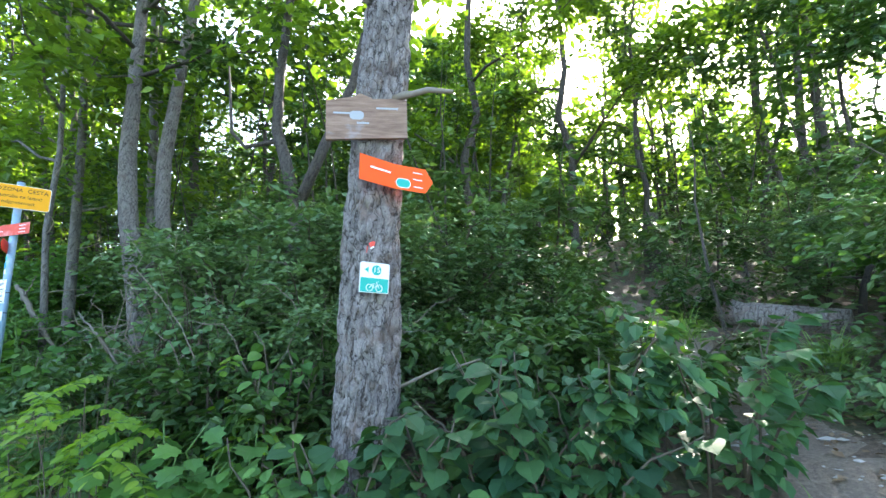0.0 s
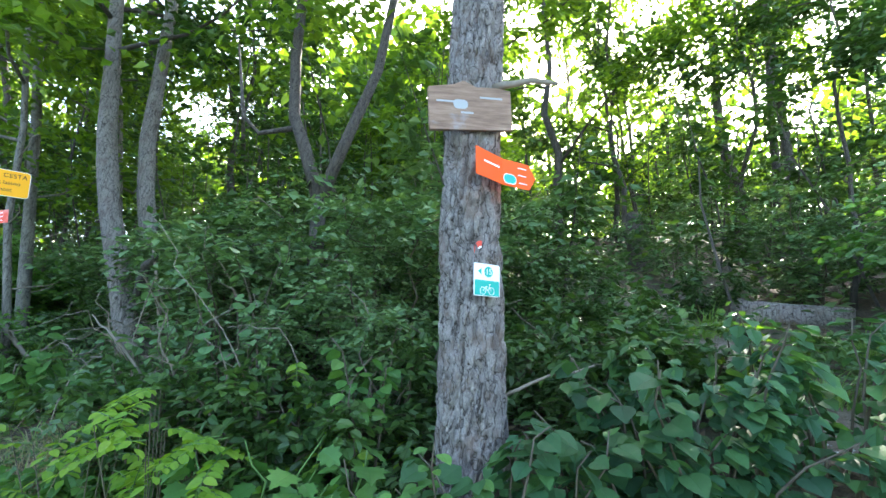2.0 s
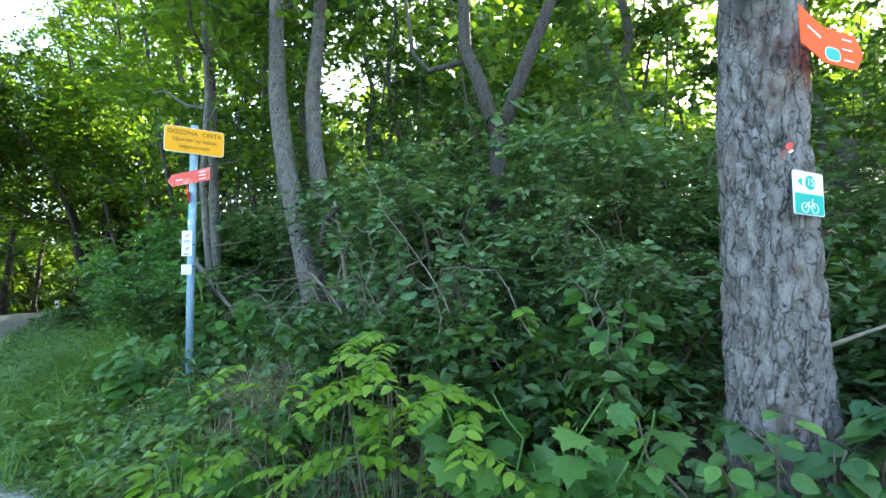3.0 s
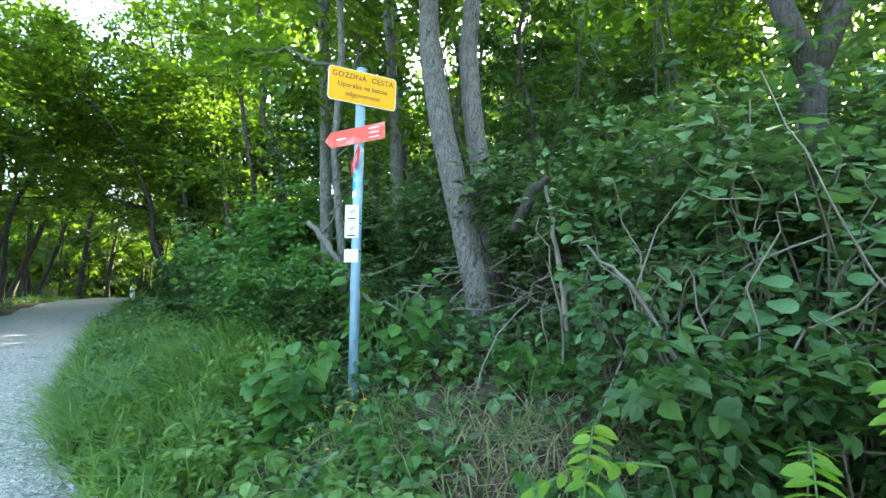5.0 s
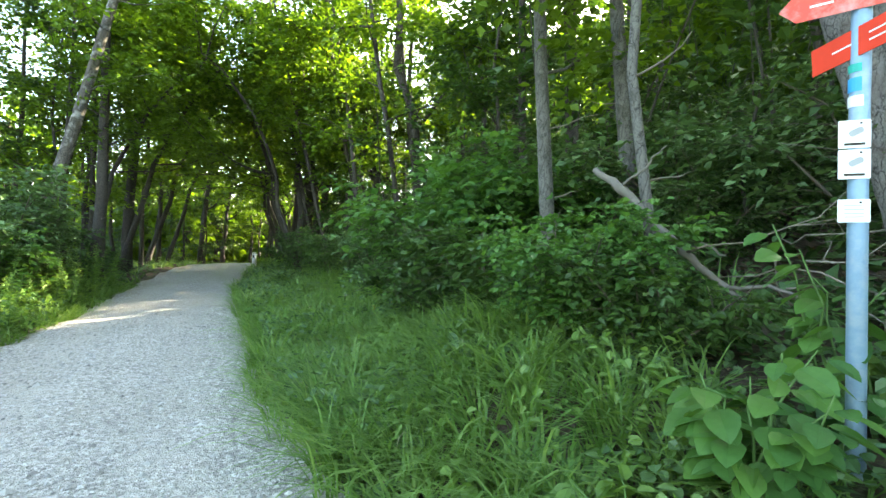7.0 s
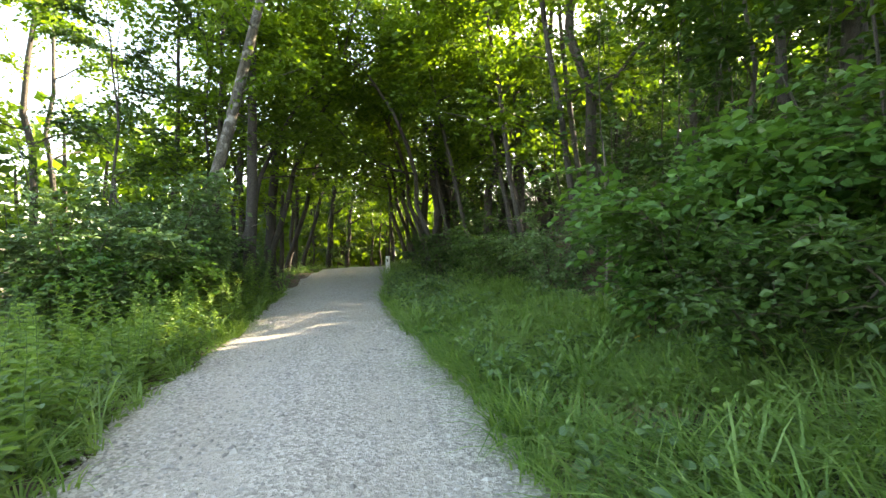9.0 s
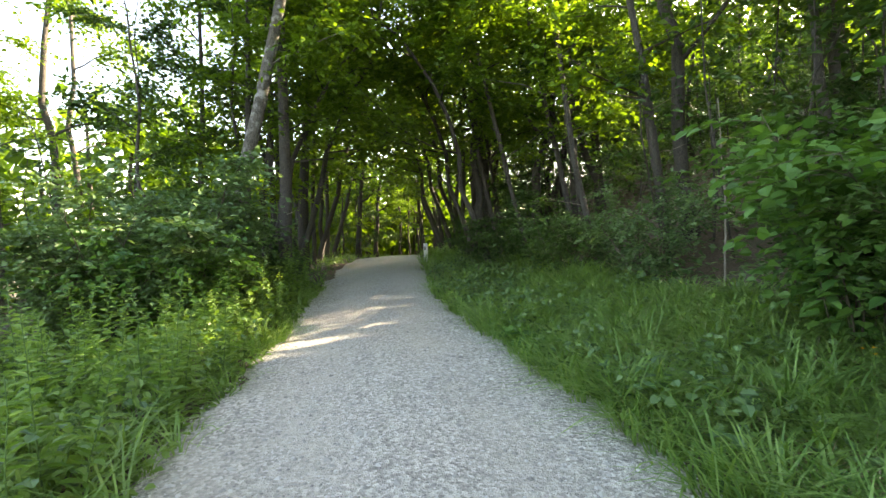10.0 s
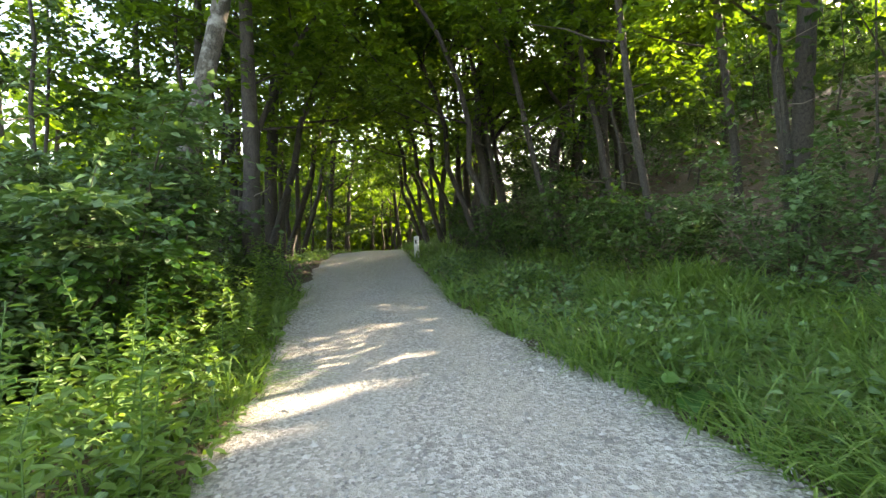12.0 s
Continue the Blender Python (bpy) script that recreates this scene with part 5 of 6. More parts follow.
def slim_tree(name, label, x, y, r, bark, seed, tilt=(0, 0), from_h=3.2, h=11):
    root = empty(name, pose(x, y, land(x, y)))
    rng = np.random.default_rng(seed)
    n = 10
    line = bend(rng, (0, 0, -.3), (tilt[0] * h, tilt[1] * h, h), n, .0035)
    v, f = tube(line, r * (1.08 - 0.75 * np.linspace(0, 1, n)), 14, .05, rng)
    mesh_object("trunk", v, f, bark, root, "", True)
    starts, ways = [], []
    for k in range(10):
        u = from_h + (h - from_h) * k / 10
        at = np.array([np.interp(u, line[:, 2], line[:, j]) for j in range(3)])
        az = k * 2.399 + seed
        end = at + np.array([math.cos(az), math.sin(az), .35]) * 2.2 * rng.uniform(.7, 1.1)
        lm = bend(rng, at, end, 6, .03)
        v, f = tube(lm, np.linspace(.022, .005, 6), 6)
        mesh_object("limb", v, f, bark, root, "", True)
        q = rng.uniform(.25, 1, 28)
        starts.append(np.stack([np.interp(q, np.linspace(0, 1, 6), lm[:, j]) for j in range(3)], 1))
        ways.append(rng.normal(0, 1, (28, 3)) * [1, 1, .5])
    for k in range(3):
        u = 1.0 + k * .7
        at = np.array([np.interp(u, line[:, 2], line[:, j]) for j in range(3)])
        az = rng.uniform(0, 6.28)
        v, f = tube(bend(rng, at, at + np.array([math.cos(az), math.sin(az), .25]) * rng.uniform(.3, .7), 5, .04), np.linspace(.009, .003, 5), 5)
        mesh_object("dead_branch", v, f, TWIG, root, "", True)
    block, _ = sprays(rng, np.concatenate(starts), np.concatenate(ways), .9, 11, .16, .11)
    stuff_mesh("crown", [block], LEAF_CANOPY, root)
    return tagged(root, label, "tree")


slim_tree("pale_tree", "slender pale-barked tree on the bank", -7.27, 7.5, .075, BARK_PALE, 1, (-.08, .0), 2.3)
slim_tree("pale_tree", "slender grey tree behind the sign post", -6.66, 8.3, .085, BARK_PALE, 2, (-.1, .0), 2.3)
slim_tree("pale_tree", "thin grey tree beside a broken snag", -5.98, 6.3, .038, BARK_PALE, 3, (-.05, .0), 2.6, 9)
slim_tree("slim_tree", "thin dark tree on the slope", -9.2, 10.5, .07, BARK, 4, (-.04, .0))
slim_tree("slim_tree", "thin dark curved tree on the slope", -10.7, 11.8, .07, BARK, 5, (-.12, .0), 3, 9)
slim_tree("leaning_tree", "leaning pale-patched tree beside the road", -19.14, 5.6, .15, BARK_MIX, 7, (.15, .21), 4.6, 12)
slim_tree("roadside_tree", "dark thick-stemmed tree at the road edge", -19.75, 7.45, .14, BARK, 33, (.0, .02), 3.6, 11)
slim_tree("slim_tree", "dark upright tree at the road's bend", -23.6, 9.5, .16, BARK, 8, (0, .02), 3.4, 12)
slim_tree("slim_tree", "slim tree leaning beside the footpath", 4.1, 12.2, .1, BARK, 31, (.02, .0), 3.5, 9)
slim_tree("slim_tree", "slim curved tree beside the footpath", 3.2, 11.0, .08, BARK, 32, (.06, .0), 3.5, 8)
for sx, sy, tx in [(-15.2, 12.6, -.16), (-16.4, 13.6, -.2), (-17.6, 13.2, -.22), (-14.2, 13.6, -.12), (-19.8, 14.4, -.2), (-13.0, 11.6, -.15), (-20.8, 15.6, -.15)]:
    slim_tree("leaning_tree", "thin dark tree leaning over the road", sx, sy, .07, BARK, int(-sx * 10), (tx * .4, tx), 2.6, 10)
for sx, sy in [(-20.6, 6.9), (-21.9, 7.9), (-25.5, 10.6), (-24.6, 9.0), (-27.0, 11.8), (-22.6, 6.3)]:
    slim_tree("slim_tree", "slim dark tree along the road", sx, sy, .08, BARK, int(-sx * 10), (.0, .02), 2.8, 10)


# ---- dead wood ----
def rod(name, label, pts, radii, mat, seed, sides=9, cat="branch"):
    rng = np.random.default_rng(seed)
    per = 5
    v, f = tube(bend_through(rng, pts, per), np.interp(np.linspace(0, 1, per * (len(pts) - 1) + 1), np.linspace(0, 1, len(pts)), radii), sides, .1, rng)
    return tagged(mesh_object(name, v, f, mat, None, "", True), label, cat)


def on(x, y, dz=0.0):
    return (x, y, land(x, y) + dz)


def bend_through(rng, pts, per):
    """Uneven line through the given points."""
    pts = np.array(pts, float)
    q = np.linspace(0, len(pts) - 1, per * (len(pts) - 1) + 1)
    out = np.stack([np.interp(q, np.arange(len(pts)), pts[:, k]) for k in range(3)], 1)
    out[1:-1] += rng.normal(0, .006, (len(q) - 2, 3))
    return out


def snag():
    root = empty("snag", pose(*on(-6.0, 6.15)))
    rng = np.random.default_rng(61)
    for pts, rd in [([(.75, -.05, .0), (.4, 0, .36), (.18, 0, .58), (-.02, 0, .77), (-.19, 0, .97), (-.38, .02, 1.12)], [.012, .018, .022, .027, .03, .02]),
                    ([(.05, 0, .7), (.02, -.1, .5), (.08, -.15, .3)], [.014, .01, .005]), ([(.2, 0, .56), (.3, -.1, .62), (.42, -.15, .55)], [.012, .009, .004]),
                    ([(.4, 0, .36), (.62, -.12, .4), (.85, -.2, .3)], [.012, .009, .004]), ([(-.2, 0, .98), (-.02, -.06, 1.1), (.1, -.1, 1.2)], [.01, .007, .003])]:
        v, f = tube(bend_through(rng, pts, 5), np.interp(np.linspace(0, 1, 5 * (len(pts) - 1) + 1), np.linspace(0, 1, len(pts)), rd), 10, .16, rng)
        mesh_object("broken_stem", v, f, DEAD_PALE, root, "", True)
    return tagged(root, "bare pale broken snag standing askew", "snag")


snag()
rod("fallen_branch", "dark fallen branch propped over the brushwood", [(-4.24, 5.9, 1.82), (-4.16, 5.86, 1.94), (-4.06, 5.81, 2.08), (-3.94, 5.79, 2.15)], [.03, .04, .038, .02], BARK, 1)
rod("dead_stub", "thin dead upright stub on the bank", [on(-3.84, 5.8, -.1), (-3.87, 5.8, 1.33), (-3.93, 5.8, 1.77), (-4.01, 5.8, 2.19)], [.02, .019, .016, .01], TWIG, 2, 9, "stub")
rod("pale_branch", "bare pale curved branch hanging from the hazel", [on(-3.15, 4.95, .1), on(-3.2, 4.9, .5), on(-3.35, 4.78, .82), on(-3.5, 4.75, .95)], [.008, .010, .009, .004], DEAD_PALE, 3)
rod("pale_branch", "bare pale branch arching through the hazel", [on(-3.2, 5.1, .45), on(-2.95, 5.05, .8), on(-2.7, 5.0, .95)], [.007, .006, .003], DEAD_PALE, 4)
rod("fallen_log", "weathered grey fallen log beside the footpath", [on(0.75, 8.35, .1), on(1.05, 8.0, .1), on(1.45, 7.7, .1), on(2.1, 7.3, .1)], [.09, .11, .115, .1], BARK_PINE, 5, 16, "log")
rod("tree_stump", "dark broken tree stump at the path", [on(1.0, 11.0, -.2), on(1.0, 11.0, .5), on(1.03, 11.0, 1.0)], [.17, .14, .11], BARK, 6, 14, "stump")
rod("thin_pole", "thin pale sapling pole above the bush", [on(-11.45, 9.9, -.1), on(-11.43, 9.9, 1.2), on(-11.5, 9.9, 2.4)], [.012, .011, .005], TWIG, 7, 6, "sapling")


rod("dead_pole", "thin pale dead pole lying across the brushwood", [(-4.85, 6.55, 2.3), (-4.5, 6.5, 2.24), (-4.15, 6.45, 2.16), (-3.7, 6.4, 2.05)], [.01, .014, .015, .016], DEAD_PALE, 8)


def brushwood():
    """Heap of dead branches."""
    rng = np.random.default_rng(62)
    x, y = -4.4, 6.4
    root = empty("brushwood_pile", pose(*on(x, y)))
    for i in range(90):
        a = rng.uniform(0, math.pi)
        ln = rng.uniform(.35, 1.3)
        c = np.array([rng.normal(0.15, .5), rng.normal(0, .3), 0])
        c[2] = land(x + c[0], y + c[1]) - land(x, y) + abs(rng.normal(.38, .25))
        d = np.array([math.cos(a), math.sin(a) * .7, rng.normal(0, .3)]) * ln / 2
        ln_pts = bend(rng, c - d, c + d, 6, .07)
        r = rng.uniform(.003, .0075)
        v, f = tube(ln_pts, np.linspace(r, r * .4, 6), 5)
        mesh_object("dead_branch", v, f, TWIG, root, "", True)
    return tagged(root, "heap of grey dead branches on the bank", "brushwood")


brushwood()


def dead_tangle(x, y, n, seed):
    """Bare thin branches arching out of the bushes."""
    rng = np.random.default_rng(seed)
    root = empty("dead_brush", pose(*on(x, y)))
    for i in range(n):
        a = rng.uniform(-2.6, .2)
        st = np.array([rng.normal(0, .35), rng.normal(.1, .15), 0.0])
        st[2] = land(x + st[0], y + st[1]) - land(x, y) - .05
        ln = rng.uniform(.7, 1.5)
        end = st + np.array([math.cos(a) * .6, math.sin(a) * .35, rng.uniform(.5, 1.0)]) * ln
        line = bend(rng, st, end, 9, .035)
        line[:, 2] += np.sin(np.linspace(0, np.pi, 9)) * .22 * ln
        v, f = tube(line, np.linspace(rng.uniform(.005, .008), .0018, 9), 5)
        mesh_object("bare_branch", v, f, TWIG, root, "", True)
    return tagged(root, "tangle of bare grey branches among the bushes", "dead branches")


dead_tangle(-2.7, 4.95, 16, 91)
dead_tangle(-1.75, 5.0, 10, 92)
dead_tangle(-3.3, 5.3, 10, 93)


def rock(name, label, x, y, size, seed, sink=.3):
    rng = np.random.default_rng(seed)
    bm = bmesh.new()
    bmesh.ops.create_icosphere(bm, subdivisions=3, radius=1)
    for v in bm.verts:
        q = v.co * 1.7 + Vector((seed, 0, 0))
        v.co *= 0.8 + .35 * noise.noise(q) + .12 * noise.noise(q * 3)
        v.co = Vector((v.co.x * size[0], v.co.y * size[1], max(v.co.z, -.6) * size[2]))
    ob = part(name, bm, STONE)
    ob.matrix_world = pose(x, y, land(x, y) + size[2] * (.6 - sink), 0, 0, seed * 40)
    return tagged(ob, label, "rock")


rock("rock", "grey limestone boulder under the locust leaves", -2.85, 3.98, (.2, .17, .2), 3)
rock("rock", "small flat stone at the gravel edge", -12.2, 7.15, (.06, .05, .025), 4)
rock("rock", "small pale stone at the gravel edge", -11.6, 6.95, (.05, .04, .02), 5)


# ---- sign post ----
def plate(bm_w, bm_h, thick, corner):
    """Upright plate in the xz plane with rounded corners, its face towards -y."""
    pts = []
    for cx, cz, a0 in ((1, 1, 0), (-1, 1, 90), (-1, -1, 180), (1, -1, 270)):
        for a in np.linspace(a0, a0 + 90, 5):
            pts.append((cx * (bm_w / 2 - corner) + corner * math.cos(radians(a)), cz * (bm_h / 2 - corner) + corner * math.sin(radians(a))))
    return extrude_outline(pts, thick)


def extrude_outline(pts, thick):
    bm = bmesh.new()
    fr = [bm.verts.new((x, 0, z)) for x, z in pts]
    bk = [bm.verts.new((x, thick, z)) for x, z in pts]
    bm.faces.new(fr)
    bm.faces.new(bk[::-1])
    for i in range(len(pts)):
        j = (i + 1) % len(pts)
        bm.faces.new((fr[j], fr[i], bk[i], bk[j]))
    bmesh.ops.recalc_face_normals(bm, faces=bm.faces)
    return bm


def box_bm(w, d, h):
    bm = bmesh.new()
    bmesh.ops.create_cube(bm, size=1)
    for v in bm.verts:
        v.co = Vector((v.co.x * w, v.co.y * d, v.co.z * h))
    return bm


def lettering(name, text, size, mat, parent, at, spacing=1.05):
    cu = bpy.data.curves.new(name, "FONT")
    cu.body, cu.size, cu.align_x, cu.align_y, cu.extrude, cu.space_character = text, size, "CENTER", "CENTER", 0.0004, spacing
    tmp = new(name, cu)
    me = bpy.data.meshes.new_from_object(tmp.evaluated_get(bpy.context.evaluated_depsgraph_get()))
    bpy.data.objects.remove(tmp)
    me.materials.append(mat)
    ob = new(name, me)
    ob.parent = parent
    ob.matrix_basis = Matrix.Translation(at) @ pose(0, 0, 0, 90, 0, 0)
    return ob


def bar(parent, at, w, h, mat, name="print_line"):
    ob = part(name, box_bm(w, 0.0012, h), mat, parent)
    ob.matrix_basis = Matrix.Translation(at)
    return ob


def arrow_outline(w, h, point):
    return [(-w / 2 + point, h / 2), (-w / 2, 0), (-w / 2 + point, -h / 2), (w / 2, -h / 2), (w / 2, h / 2)]


def turned(x, y, z, deg, tilt=0):
    """Sign pose: deg turns the face from -y about the vertical, tilt turns it in its own plane."""
    return pose(x, y, z, 0, 0, deg) @ pose(0, 0, 0, 0, tilt, 0)


PX, PY = -5.06, 5.25
PZ = land(PX, PY)


def sign_post():
    root = empty("sign_post", pose(PX, PY, PZ))
    top = 2.86 - PZ
    v, f = tube(np.array([[0, 0, -.3], [0, 0, top * .5], [0.012, 0, top]]), [.031, .031, .031], 24)
    pole = mesh_object("pole", v, f, POST_PAINT, root, "", True)
    v, f = tube(np.array([[0.012, 0, top], [0.012, 0, top + .012]]), [.033, .03], 24)
    mesh_object("cap", v, f, BLACK, root)
    ys = part("yellow_plate", plate(.446, .212, .004, .022), YELLOW, root, "yellow plate with dark lettering and white rim")
    ys.matrix_basis = turned(.048, -.026, 2.713 - PZ, 55.7, 1.3)
    bm = plate(.454, .22, .003, .024)
    rim = part("plate_rim", bm, WHITE, ys)
    rim.matrix_basis = pose(0, .0025, 0)
    lettering("lettering", "GOZDNA  CESTA", .05, BLACK, ys, Vector((0, -.0015, .062)))
    lettering("lettering", "Uporaba na lastno", .045, BLACK, ys, Vector((0, -.0015, .002)), 1.0)
    lettering("lettering", "odgovornost", .045, BLACK, ys, Vector((0, -.0015, -.055)), 1.0)
    for s in (-.05, .05):
        cl = part("clamp", box_bm(.09, .012, .02), STEEL, ys)
        cl.matrix_basis = pose(0, .012, s)
    ra = part("direction_arrow", extrude_outline(arrow_outline(.46, .105, .05), .003), RED_WORN, root, "worn red arrow board with faded white lines")
    ra.matrix_basis = turned(-.01, -.036, 2.405 - PZ, 5, -3)
    for z in (.03, .0, -.03):
        bar(ra, Vector((.15, -.0012, z)), .075, .006, WHITE)
    bar(ra, Vector((-.1, -.0012, -.005)), .07, .008, WHITE)
    rb = part("direction_arrow", extrude_outline([(-x, z) for x, z in arrow_outline(.42, .105, .05)][::-1], .003), RED, root, "bright red arrow board with faint lines")
    rb.matrix_basis = turned(.012, -.045, 2.24 - PZ, -44, -4)
    for x, z in ((-.08, .0), (.06, .012), (.06, -.015)):
        bar(rb, Vector((x, -.0012, z)), .085, .006, WHITE)
    for z0, z1, n in ((1.855, 1.955, 1), (1.745, 1.85, 1), (1.59, 1.672, 0)):
        h = z1 - z0
        pl = part("notice", plate(.094, h, .002, .004), WHITE, root, "small white notice strapped to the pole")
        pl.matrix_basis = turned(-.012, -.036, (z0 + z1) / 2 - PZ, 14)
        if n:
            sh = part("emblem", plate(.045, .022, .001, .009), GREYTEXT, pl)
            sh.matrix_basis = pose(.005, -.0012, .008, 0, -28, 0)
            bar(pl, Vector((0, -.0012, -h * .36)), .06, .008, BLACK)
        else:
            for q in (.02, .005, -.01, -.022):
                bar(pl, Vector((0, -.0012, q)), .055, .003, GREYTEXT)
        st = tube(np.array([[0, 0, z1 - PZ - .015], [0, 0, z1 - PZ - .008]]), [.0325, .0325], 20)
        mesh_object("strap", st[0], st[1], BLACK, root)
    for z, h, mat in ((2.06, .05, BLUE), (2.005, .04, WHITE), (2.13, .03, TEAL)):
        v, f = tube(np.array([[0, 0, z - PZ], [0, 0, z - PZ + h]]), [.0318, .0318], 24, cap=False)
        keep = [q for q in f if all(v[i][1] < 0.012 for i in q)]
        mesh_object("sticker", v, keep, mat, root)
    return tagged(root, "blue-grey steel sign post with yellow and red boards", "sign post")


sign_post()


# ---- signs on the trunk ----
def tree_board():
    root = empty("wooden_board", turned(-1.068, 4.255, 2.487, 25, -1))
    pts = [(-.2, -.12), (.2, -.1), (.2, .095), (.13, .105), (.03, .1), (-.03, .128), (-.08, .105), (-.2, .085)]
    part("plank", extrude_outline(pts[::-1], .024), WOOD_BOARD, root)
    for x, z, w in ((-.12, .02, .09), (.1, .05, .11), (-.02, -.03, .06)):
        bar(root, Vector((x, -.001, z)), w, .009, GREYTEXT)
    ob = part("emblem", plate(.07, .045, .001, .02), GREYTEXT, root)
    ob.matrix_basis = pose(-.05, -.0015, .01)
    return tagged(root, "weathered brown wooden board nailed to the trunk", "sign board")


tree_board()


def orange_arrow():
    root = empty("orange_arrow_sign", turned(-.937, 4.308, 2.184, 53.9, 1.5))
    rear = part("rear_half", extrude_outline([(-.21, -.0625), (0, -.0625), (0, .0625), (-.21, .0625)], .003), ORANGE, root)
    rear.matrix_basis = pose(0, 0, 0, 0, 0, 7)
    tip = part("pointed_half", extrude_outline([(0, -.0625), (.165, -.0625), (.208, 0), (.165, .0625), (0, .0625)], .003), ORANGE, root, "bent pointed half of the orange sign")
    tip.matrix_basis = pose(0, 0, 0, 0, 0, -9)
    bar(rear, Vector((-.09, -.0012, .012)), .12, .008, WHITE)
    for x, z, w in ((.12, .035, .05), (.12, .0, .05), (.125, -.038, .05)):
        bar(tip, Vector((x, -.0012, z)), w, .0045, WHITE)
    em = part("emblem", plate(.072, .04, .001, .0195), TEAL, tip, "oval blue-green emblem")
    em.matrix_basis = pose(.043, -.0014, -.028)
    e2 = part("emblem_rim", plate(.08, .048, .0008, .0235), WHITE, tip)
    e2.matrix_basis = pose(.043, -.0007, -.028)
    return tagged(root, "orange arrow sign with white lines on the trunk", "arrow sign")


orange_arrow()


def route_plate():
    root = empty("cycle_route_plate", turned(-1.023, 4.266, 1.684, 45.5, 3))
    part("panel", plate(.146, .142, .003, .008), WHITE, root)
    lo = part("lower_field", plate(.138, .066, .001, .004), TEAL, root, "teal field with a white bicycle")
    lo.matrix_basis = pose(0, -.0011, -.035)
    disc = part("number_disc", plate(.048, .048, .001, .0235), TEAL, root)
    disc.matrix_basis = pose(.008, -.0011, .036)
    lettering("number", "15", .036, WHITE, root, Vector((.008, -.0028, .036)))
    ar = part("small_arrow", extrude_outline([(-.02, .036), (0, .05), (0, .022)], .001), TEAL, root)
    ar.matrix_basis = pose(-.032, -.0011, 0)
    for cx in (-.024, .024):
        v, f = tube(np.array([[cx + .016 * math.cos(a), 0, -.048 + .016 * math.sin(a)] for a in np.linspace(0, 6.28, 15)]), [.0018] * 15, 4)
        w = mesh_object("bicycle_wheel", v, f, WHITE, root)
        w.matrix_basis = pose(0, -.002, 0)
    v, f = tube(np.array([[-.024, 0, -.048], [-.008, 0, -.03], [.014, 0, -.03], [.0, 0, -.048], [-.008, 0, -.03]]), [.0018] * 5, 4)
    mesh_object("bicycle_frame", v, f, WHITE, root).matrix_basis = pose(0, -.002, 0)
    v, f = tube(np.array([[.024, 0, -.048], [.014, 0, -.03], [.01, 0, -.02], [.018, 0, -.018]]), [.0018] * 4, 4)
    mesh_object("bicycle_fork", v, f, WHITE, root).matrix_basis = pose(0, -.002, 0)
    return tagged(root, "white and teal cycle route plate with number 15", "route plate")


route_plate()


# ---- white marker post, small stake ----
def marker_post():
    x, y = -23.3, 13.95
    root = empty("marker_post", pose(x, y, land(x, y), 0, 0, 30))
    bm = box_bm(.13, .13, .75)
    bmesh.ops.bevel(bm, geom=bm.edges[:], offset=.015, segments=2, affect="EDGES")
    part("shaft", bm, WHITE, root).matrix_basis = pose(0, 0, .3)
    bar(root, Vector((0, -.066, .5)), .05, .12, BLACK, "dark_band")
    return tagged(root, "short white roadside marker post", "marker post")


marker_post()
rod("wooden_stake", "short pale wooden stake in the grass", [on(-17.2, 11.0, -.1), on(-17.2, 11.0, .4)], [.02, .018], TWIG, 9, 8, "stake")


# ---- small flowers ----
def flower(x, y, h, seed):
    rng = np.random.default_rng(seed)
    root = empty("yellow_flower", pose(*on(x, y)))
    v, f = tube(bend(rng, (0, 0, -.02), (.02, 0, h), 4, .03), [.0025, .002, .002, .0015], 4)
    mesh_object("stem", v, f, STEM, root)
    n = 8
    p = np.tile(np.array([.02, 0, h]), (n, 1))
    a = np.arange(n) * 6.283 / n
    b = leaves(rng, p, np.stack([np.cos(a), np.sin(a), .3 + 0 * a], 1), .014, .008, 0, .1)
    stuff_mesh("blossom", [b], YELLOW, root)
    return tagged(root, "small yellow wild flower on the bank", "flower", "yellow flowers")


rngf = np.random.default_rng(7)
for i in range(14):
    flower(rngf.normal(-4.75, .16), rngf.normal(4.85, .12), rngf.uniform(.2, .35), 200 + i)
for i in range(4):
    flower(rngf.normal(-9.3, .2), rngf.normal(7.2, .1), rngf.uniform(.3, .4), 230 + i)


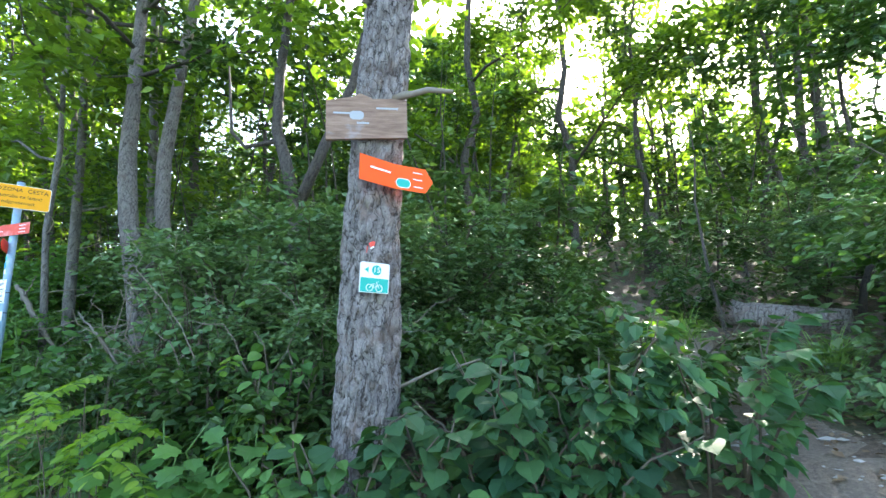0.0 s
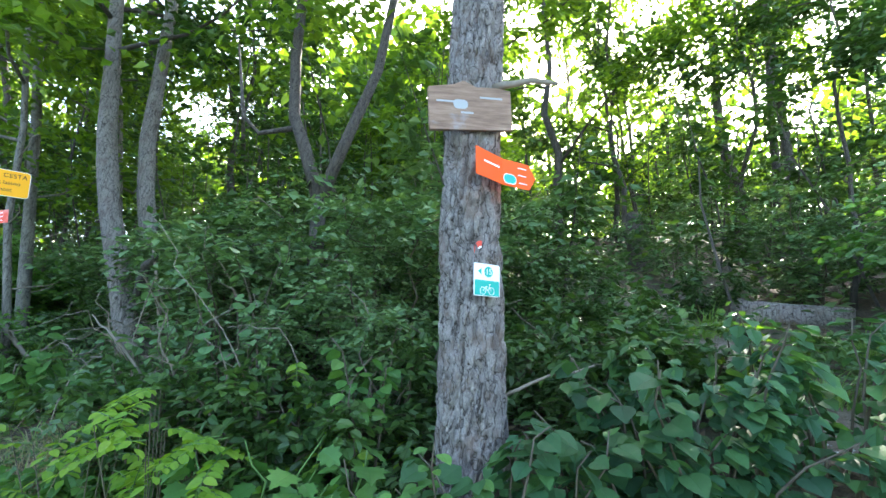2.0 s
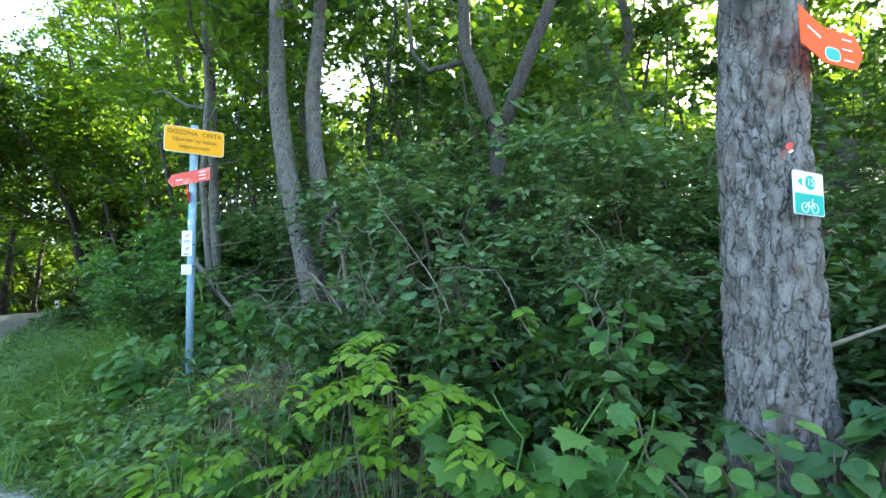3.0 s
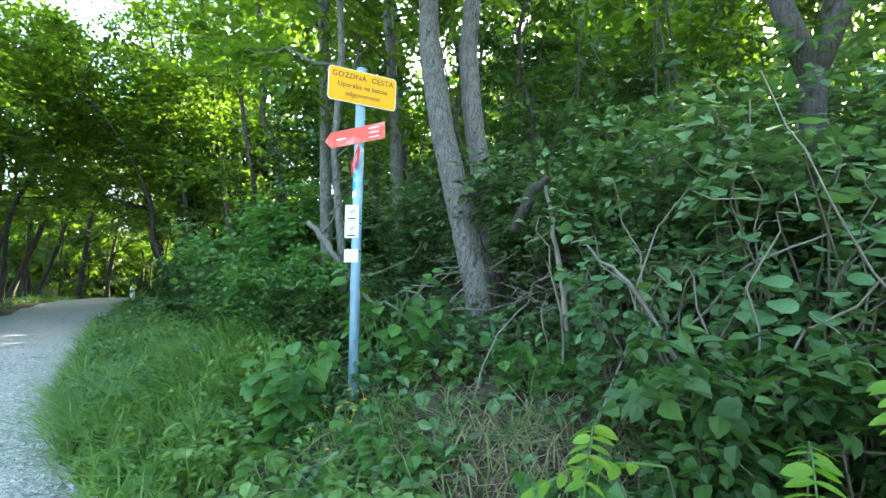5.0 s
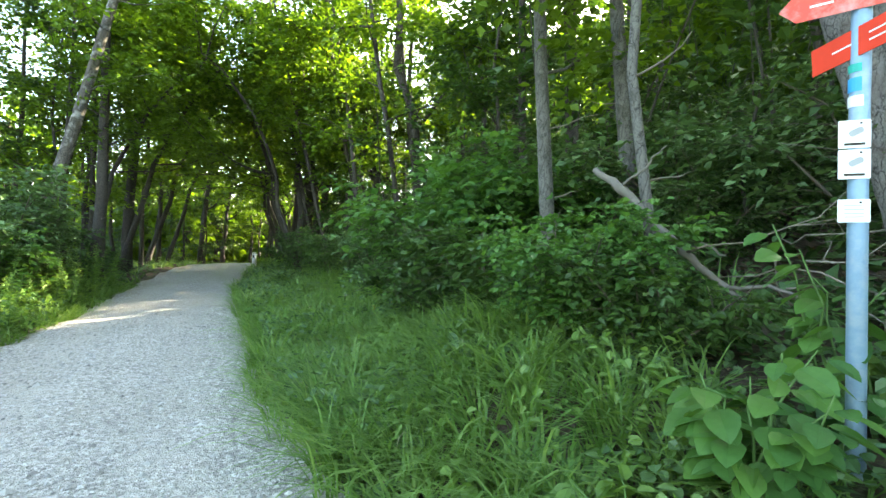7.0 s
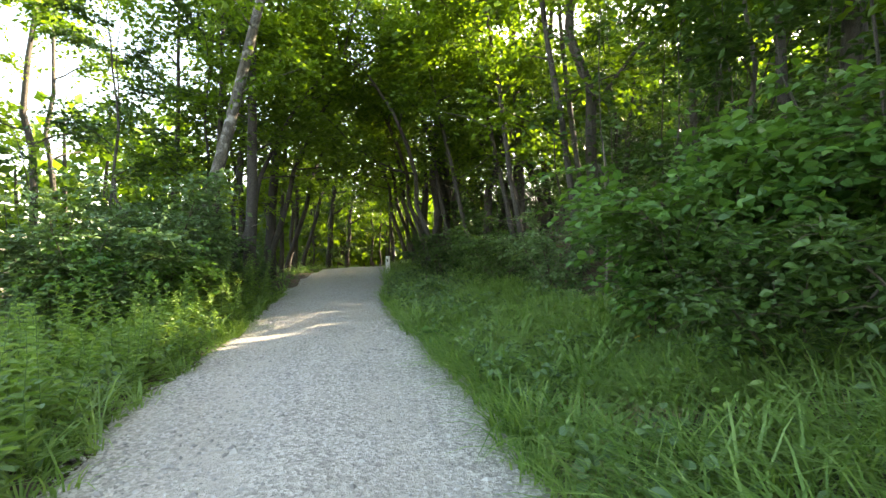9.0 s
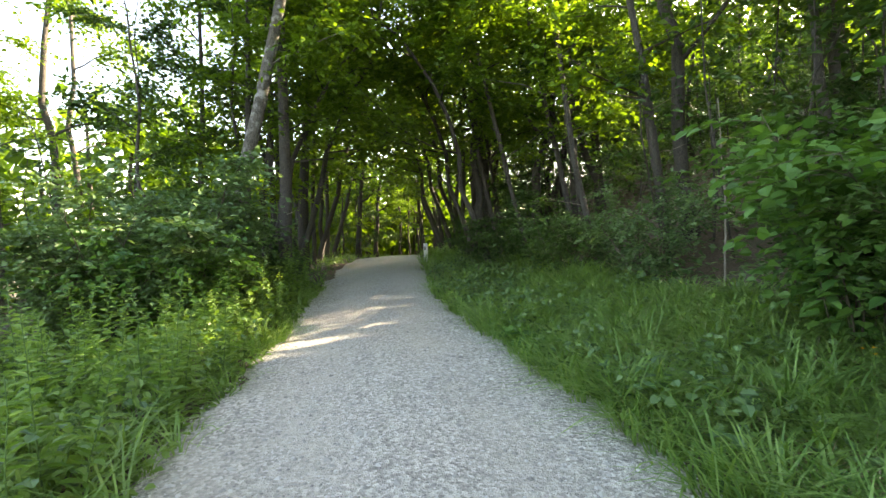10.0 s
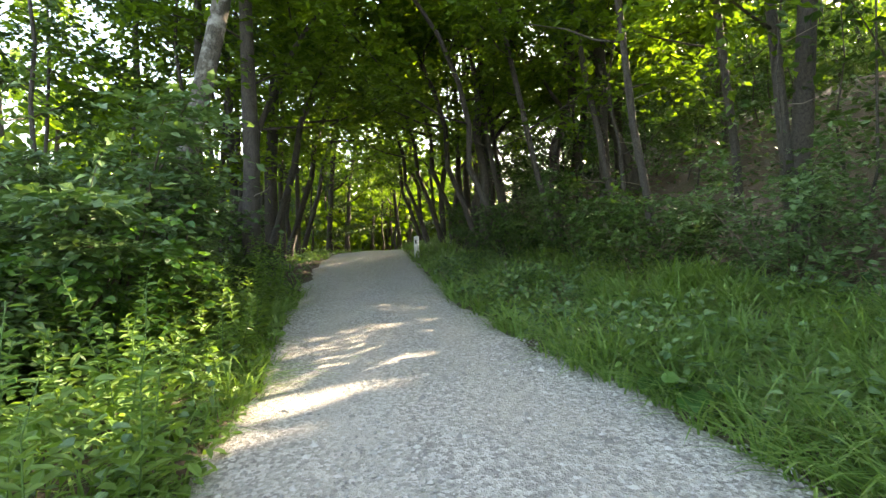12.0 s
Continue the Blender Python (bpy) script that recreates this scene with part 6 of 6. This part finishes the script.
# ---- gravel stones ----
def gravel_stones():
    rng = np.random.default_rng(55)
    base = np.array([(1, 0, 0), (-1, 0, 0), (0, 1, 0), (0, -1, 0), (0, 0, 1), (0, 0, -1)], float)
    tri = np.array([(4, 0, 2), (4, 2, 1), (4, 1, 3), (4, 3, 0), (5, 2, 0), (5, 1, 2), (5, 3, 1), (5, 0, 3)])

    def top(x, y):
        q = (y - (edge_l(x) - .1)) / (edge_r(x) - edge_l(x) + .2)
        crown = 0.05 * (1 - (2 * q - 1) ** 2) - 0.018 * (np.exp(-((q - .28) / .1) ** 2) + np.exp(-((q - .72) / .1) ** 2))
        return np.where((q > 0) & (q < 1), road_z(x, y) + 0.02 + crown, land_z(x, y))

    n = 22000
    x = rng.uniform(-15, -2.5, n)
    q = rng.uniform(-0.03, 1.03, n)
    keep = rng.uniform(0, 1, n) < np.where(np.abs(q - .5) > .4, 1, .55)
    x, q = x[keep], q[keep]
    y = edge_l(x) + (edge_r(x) - edge_l(x)) * q
    z = top(x, y)
    n = len(x)
    s = rng.lognormal(math.log(.0105), .38, n)
    sh = s[:, None] * rng.uniform(.6, 1.35, (n, 3)) * np.array([1.2, 1, .6])
    a = rng.uniform(0, 6.28, n)
    b = base[None] * sh[:, None, :] * (1 + rng.normal(0, .18, (n, 6, 1)))
    vx = b[:, :, 0] * np.cos(a)[:, None] - b[:, :, 1] * np.sin(a)[:, None]
    vy = b[:, :, 0] * np.sin(a)[:, None] + b[:, :, 1] * np.cos(a)[:, None]
    v = np.stack([vx + x[:, None], vy + y[:, None], b[:, :, 2] + z[:, None] + .002], -1).reshape(-1, 3)
    f = (np.arange(n)[:, None, None] * 6 + tri[None]).reshape(-1, 3)
    tagged(stuff_mesh("gravel_chips", [(v, f)], CHIPS, road), "loose pale gravel chips", kind="stuff")
    shapes = []
    for k in range(6):
        w = base * np.array([1.2, 1, .6]) * rng.uniform(.75, 1.3, (6, 3))
        me = bpy.data.meshes.new("stone")
        me.from_pydata(w.tolist(), [], tri.tolist())
        me.materials.append(CHIPS_SINGLE)
        shapes.append(me)
    for i in range(180):
        sx = rng.uniform(-13.5, -6.5)
        qq = rng.choice([rng.uniform(0, .12), rng.uniform(.86, 1.04), rng.uniform(.12, .86)], p=[.3, .5, .2])
        sy = float(edge_l(sx) + (edge_r(sx) - edge_l(sx)) * qq)
        ob = new("stone", shapes[i % 6])
        ob.parent = road
        sz = rng.uniform(.014, .03)
        ob.matrix_basis = pose(sx, sy, float(top(sx, sy)) + sz * .2, rng.uniform(-20, 20), rng.uniform(-20, 20), rng.uniform(0, 360)) @ Matrix.Diagonal((sz, sz, sz, 1))


def chip_material(per_object):
    m, nt, b = material("gravel_chip", .9)
    src = nt.nodes.new("ShaderNodeObjectInfo").outputs["Random"] if per_object else nt.nodes.new("ShaderNodeNewGeometry").outputs["Random Per Island"]
    col = ramp(nt, src, [(0, (.2, .19, .17)), (.5, (.36, .345, .31)), (1, (.56, .54, .49))])
    col = mixed(nt, .3, col, ramp(nt, noise_tex(nt, 120, 4, .6, place_of(nt)), [(.3, (.5, .5, .5)), (.7, (1, 1, 1))]), "MULTIPLY")
    nt.links.new(col, b.inputs["Base Color"])
    return m


CHIPS, CHIPS_SINGLE = chip_material(False), chip_material(True)
gravel_stones()


def path_stones():
    rng = np.random.default_rng(56)
    base = np.array([(1, 0, 0), (-1, 0, 0), (0, 1, 0), (0, -1, 0), (0, 0, 1), (0, 0, -1)], float)
    tri = np.array([(4, 0, 2), (4, 2, 1), (4, 1, 3), (4, 3, 0), (5, 2, 0), (5, 1, 2), (5, 3, 1), (5, 0, 3)])
    n = 450
    y = rng.uniform(3.4, 6.4, n)
    x = np.interp(y, [3, 4.2, 5, 5.7, 6.5], [2.0, 1.35, .9, .74, .75]) + rng.normal(0, .28, n)
    z = land_z(x, y) + .013
    b = base[None] * (rng.lognormal(math.log(.0075), .5, n)[:, None, None]) * rng.uniform(.6, 1.4, (n, 1, 3)) * np.array([1.3, 1, .5]) * (1 + rng.normal(0, .2, (n, 6, 1)))
    v = (b + np.stack([x, y, z], 1)[:, None, :]).reshape(-1, 3)
    f = (np.arange(n)[:, None, None] * 6 + tri[None]).reshape(-1, 3)
    tagged(stuff_mesh("path_stones", [(v, f)], STONE, footpath), "loose stones on the trodden path", kind="stuff")


path_stones()
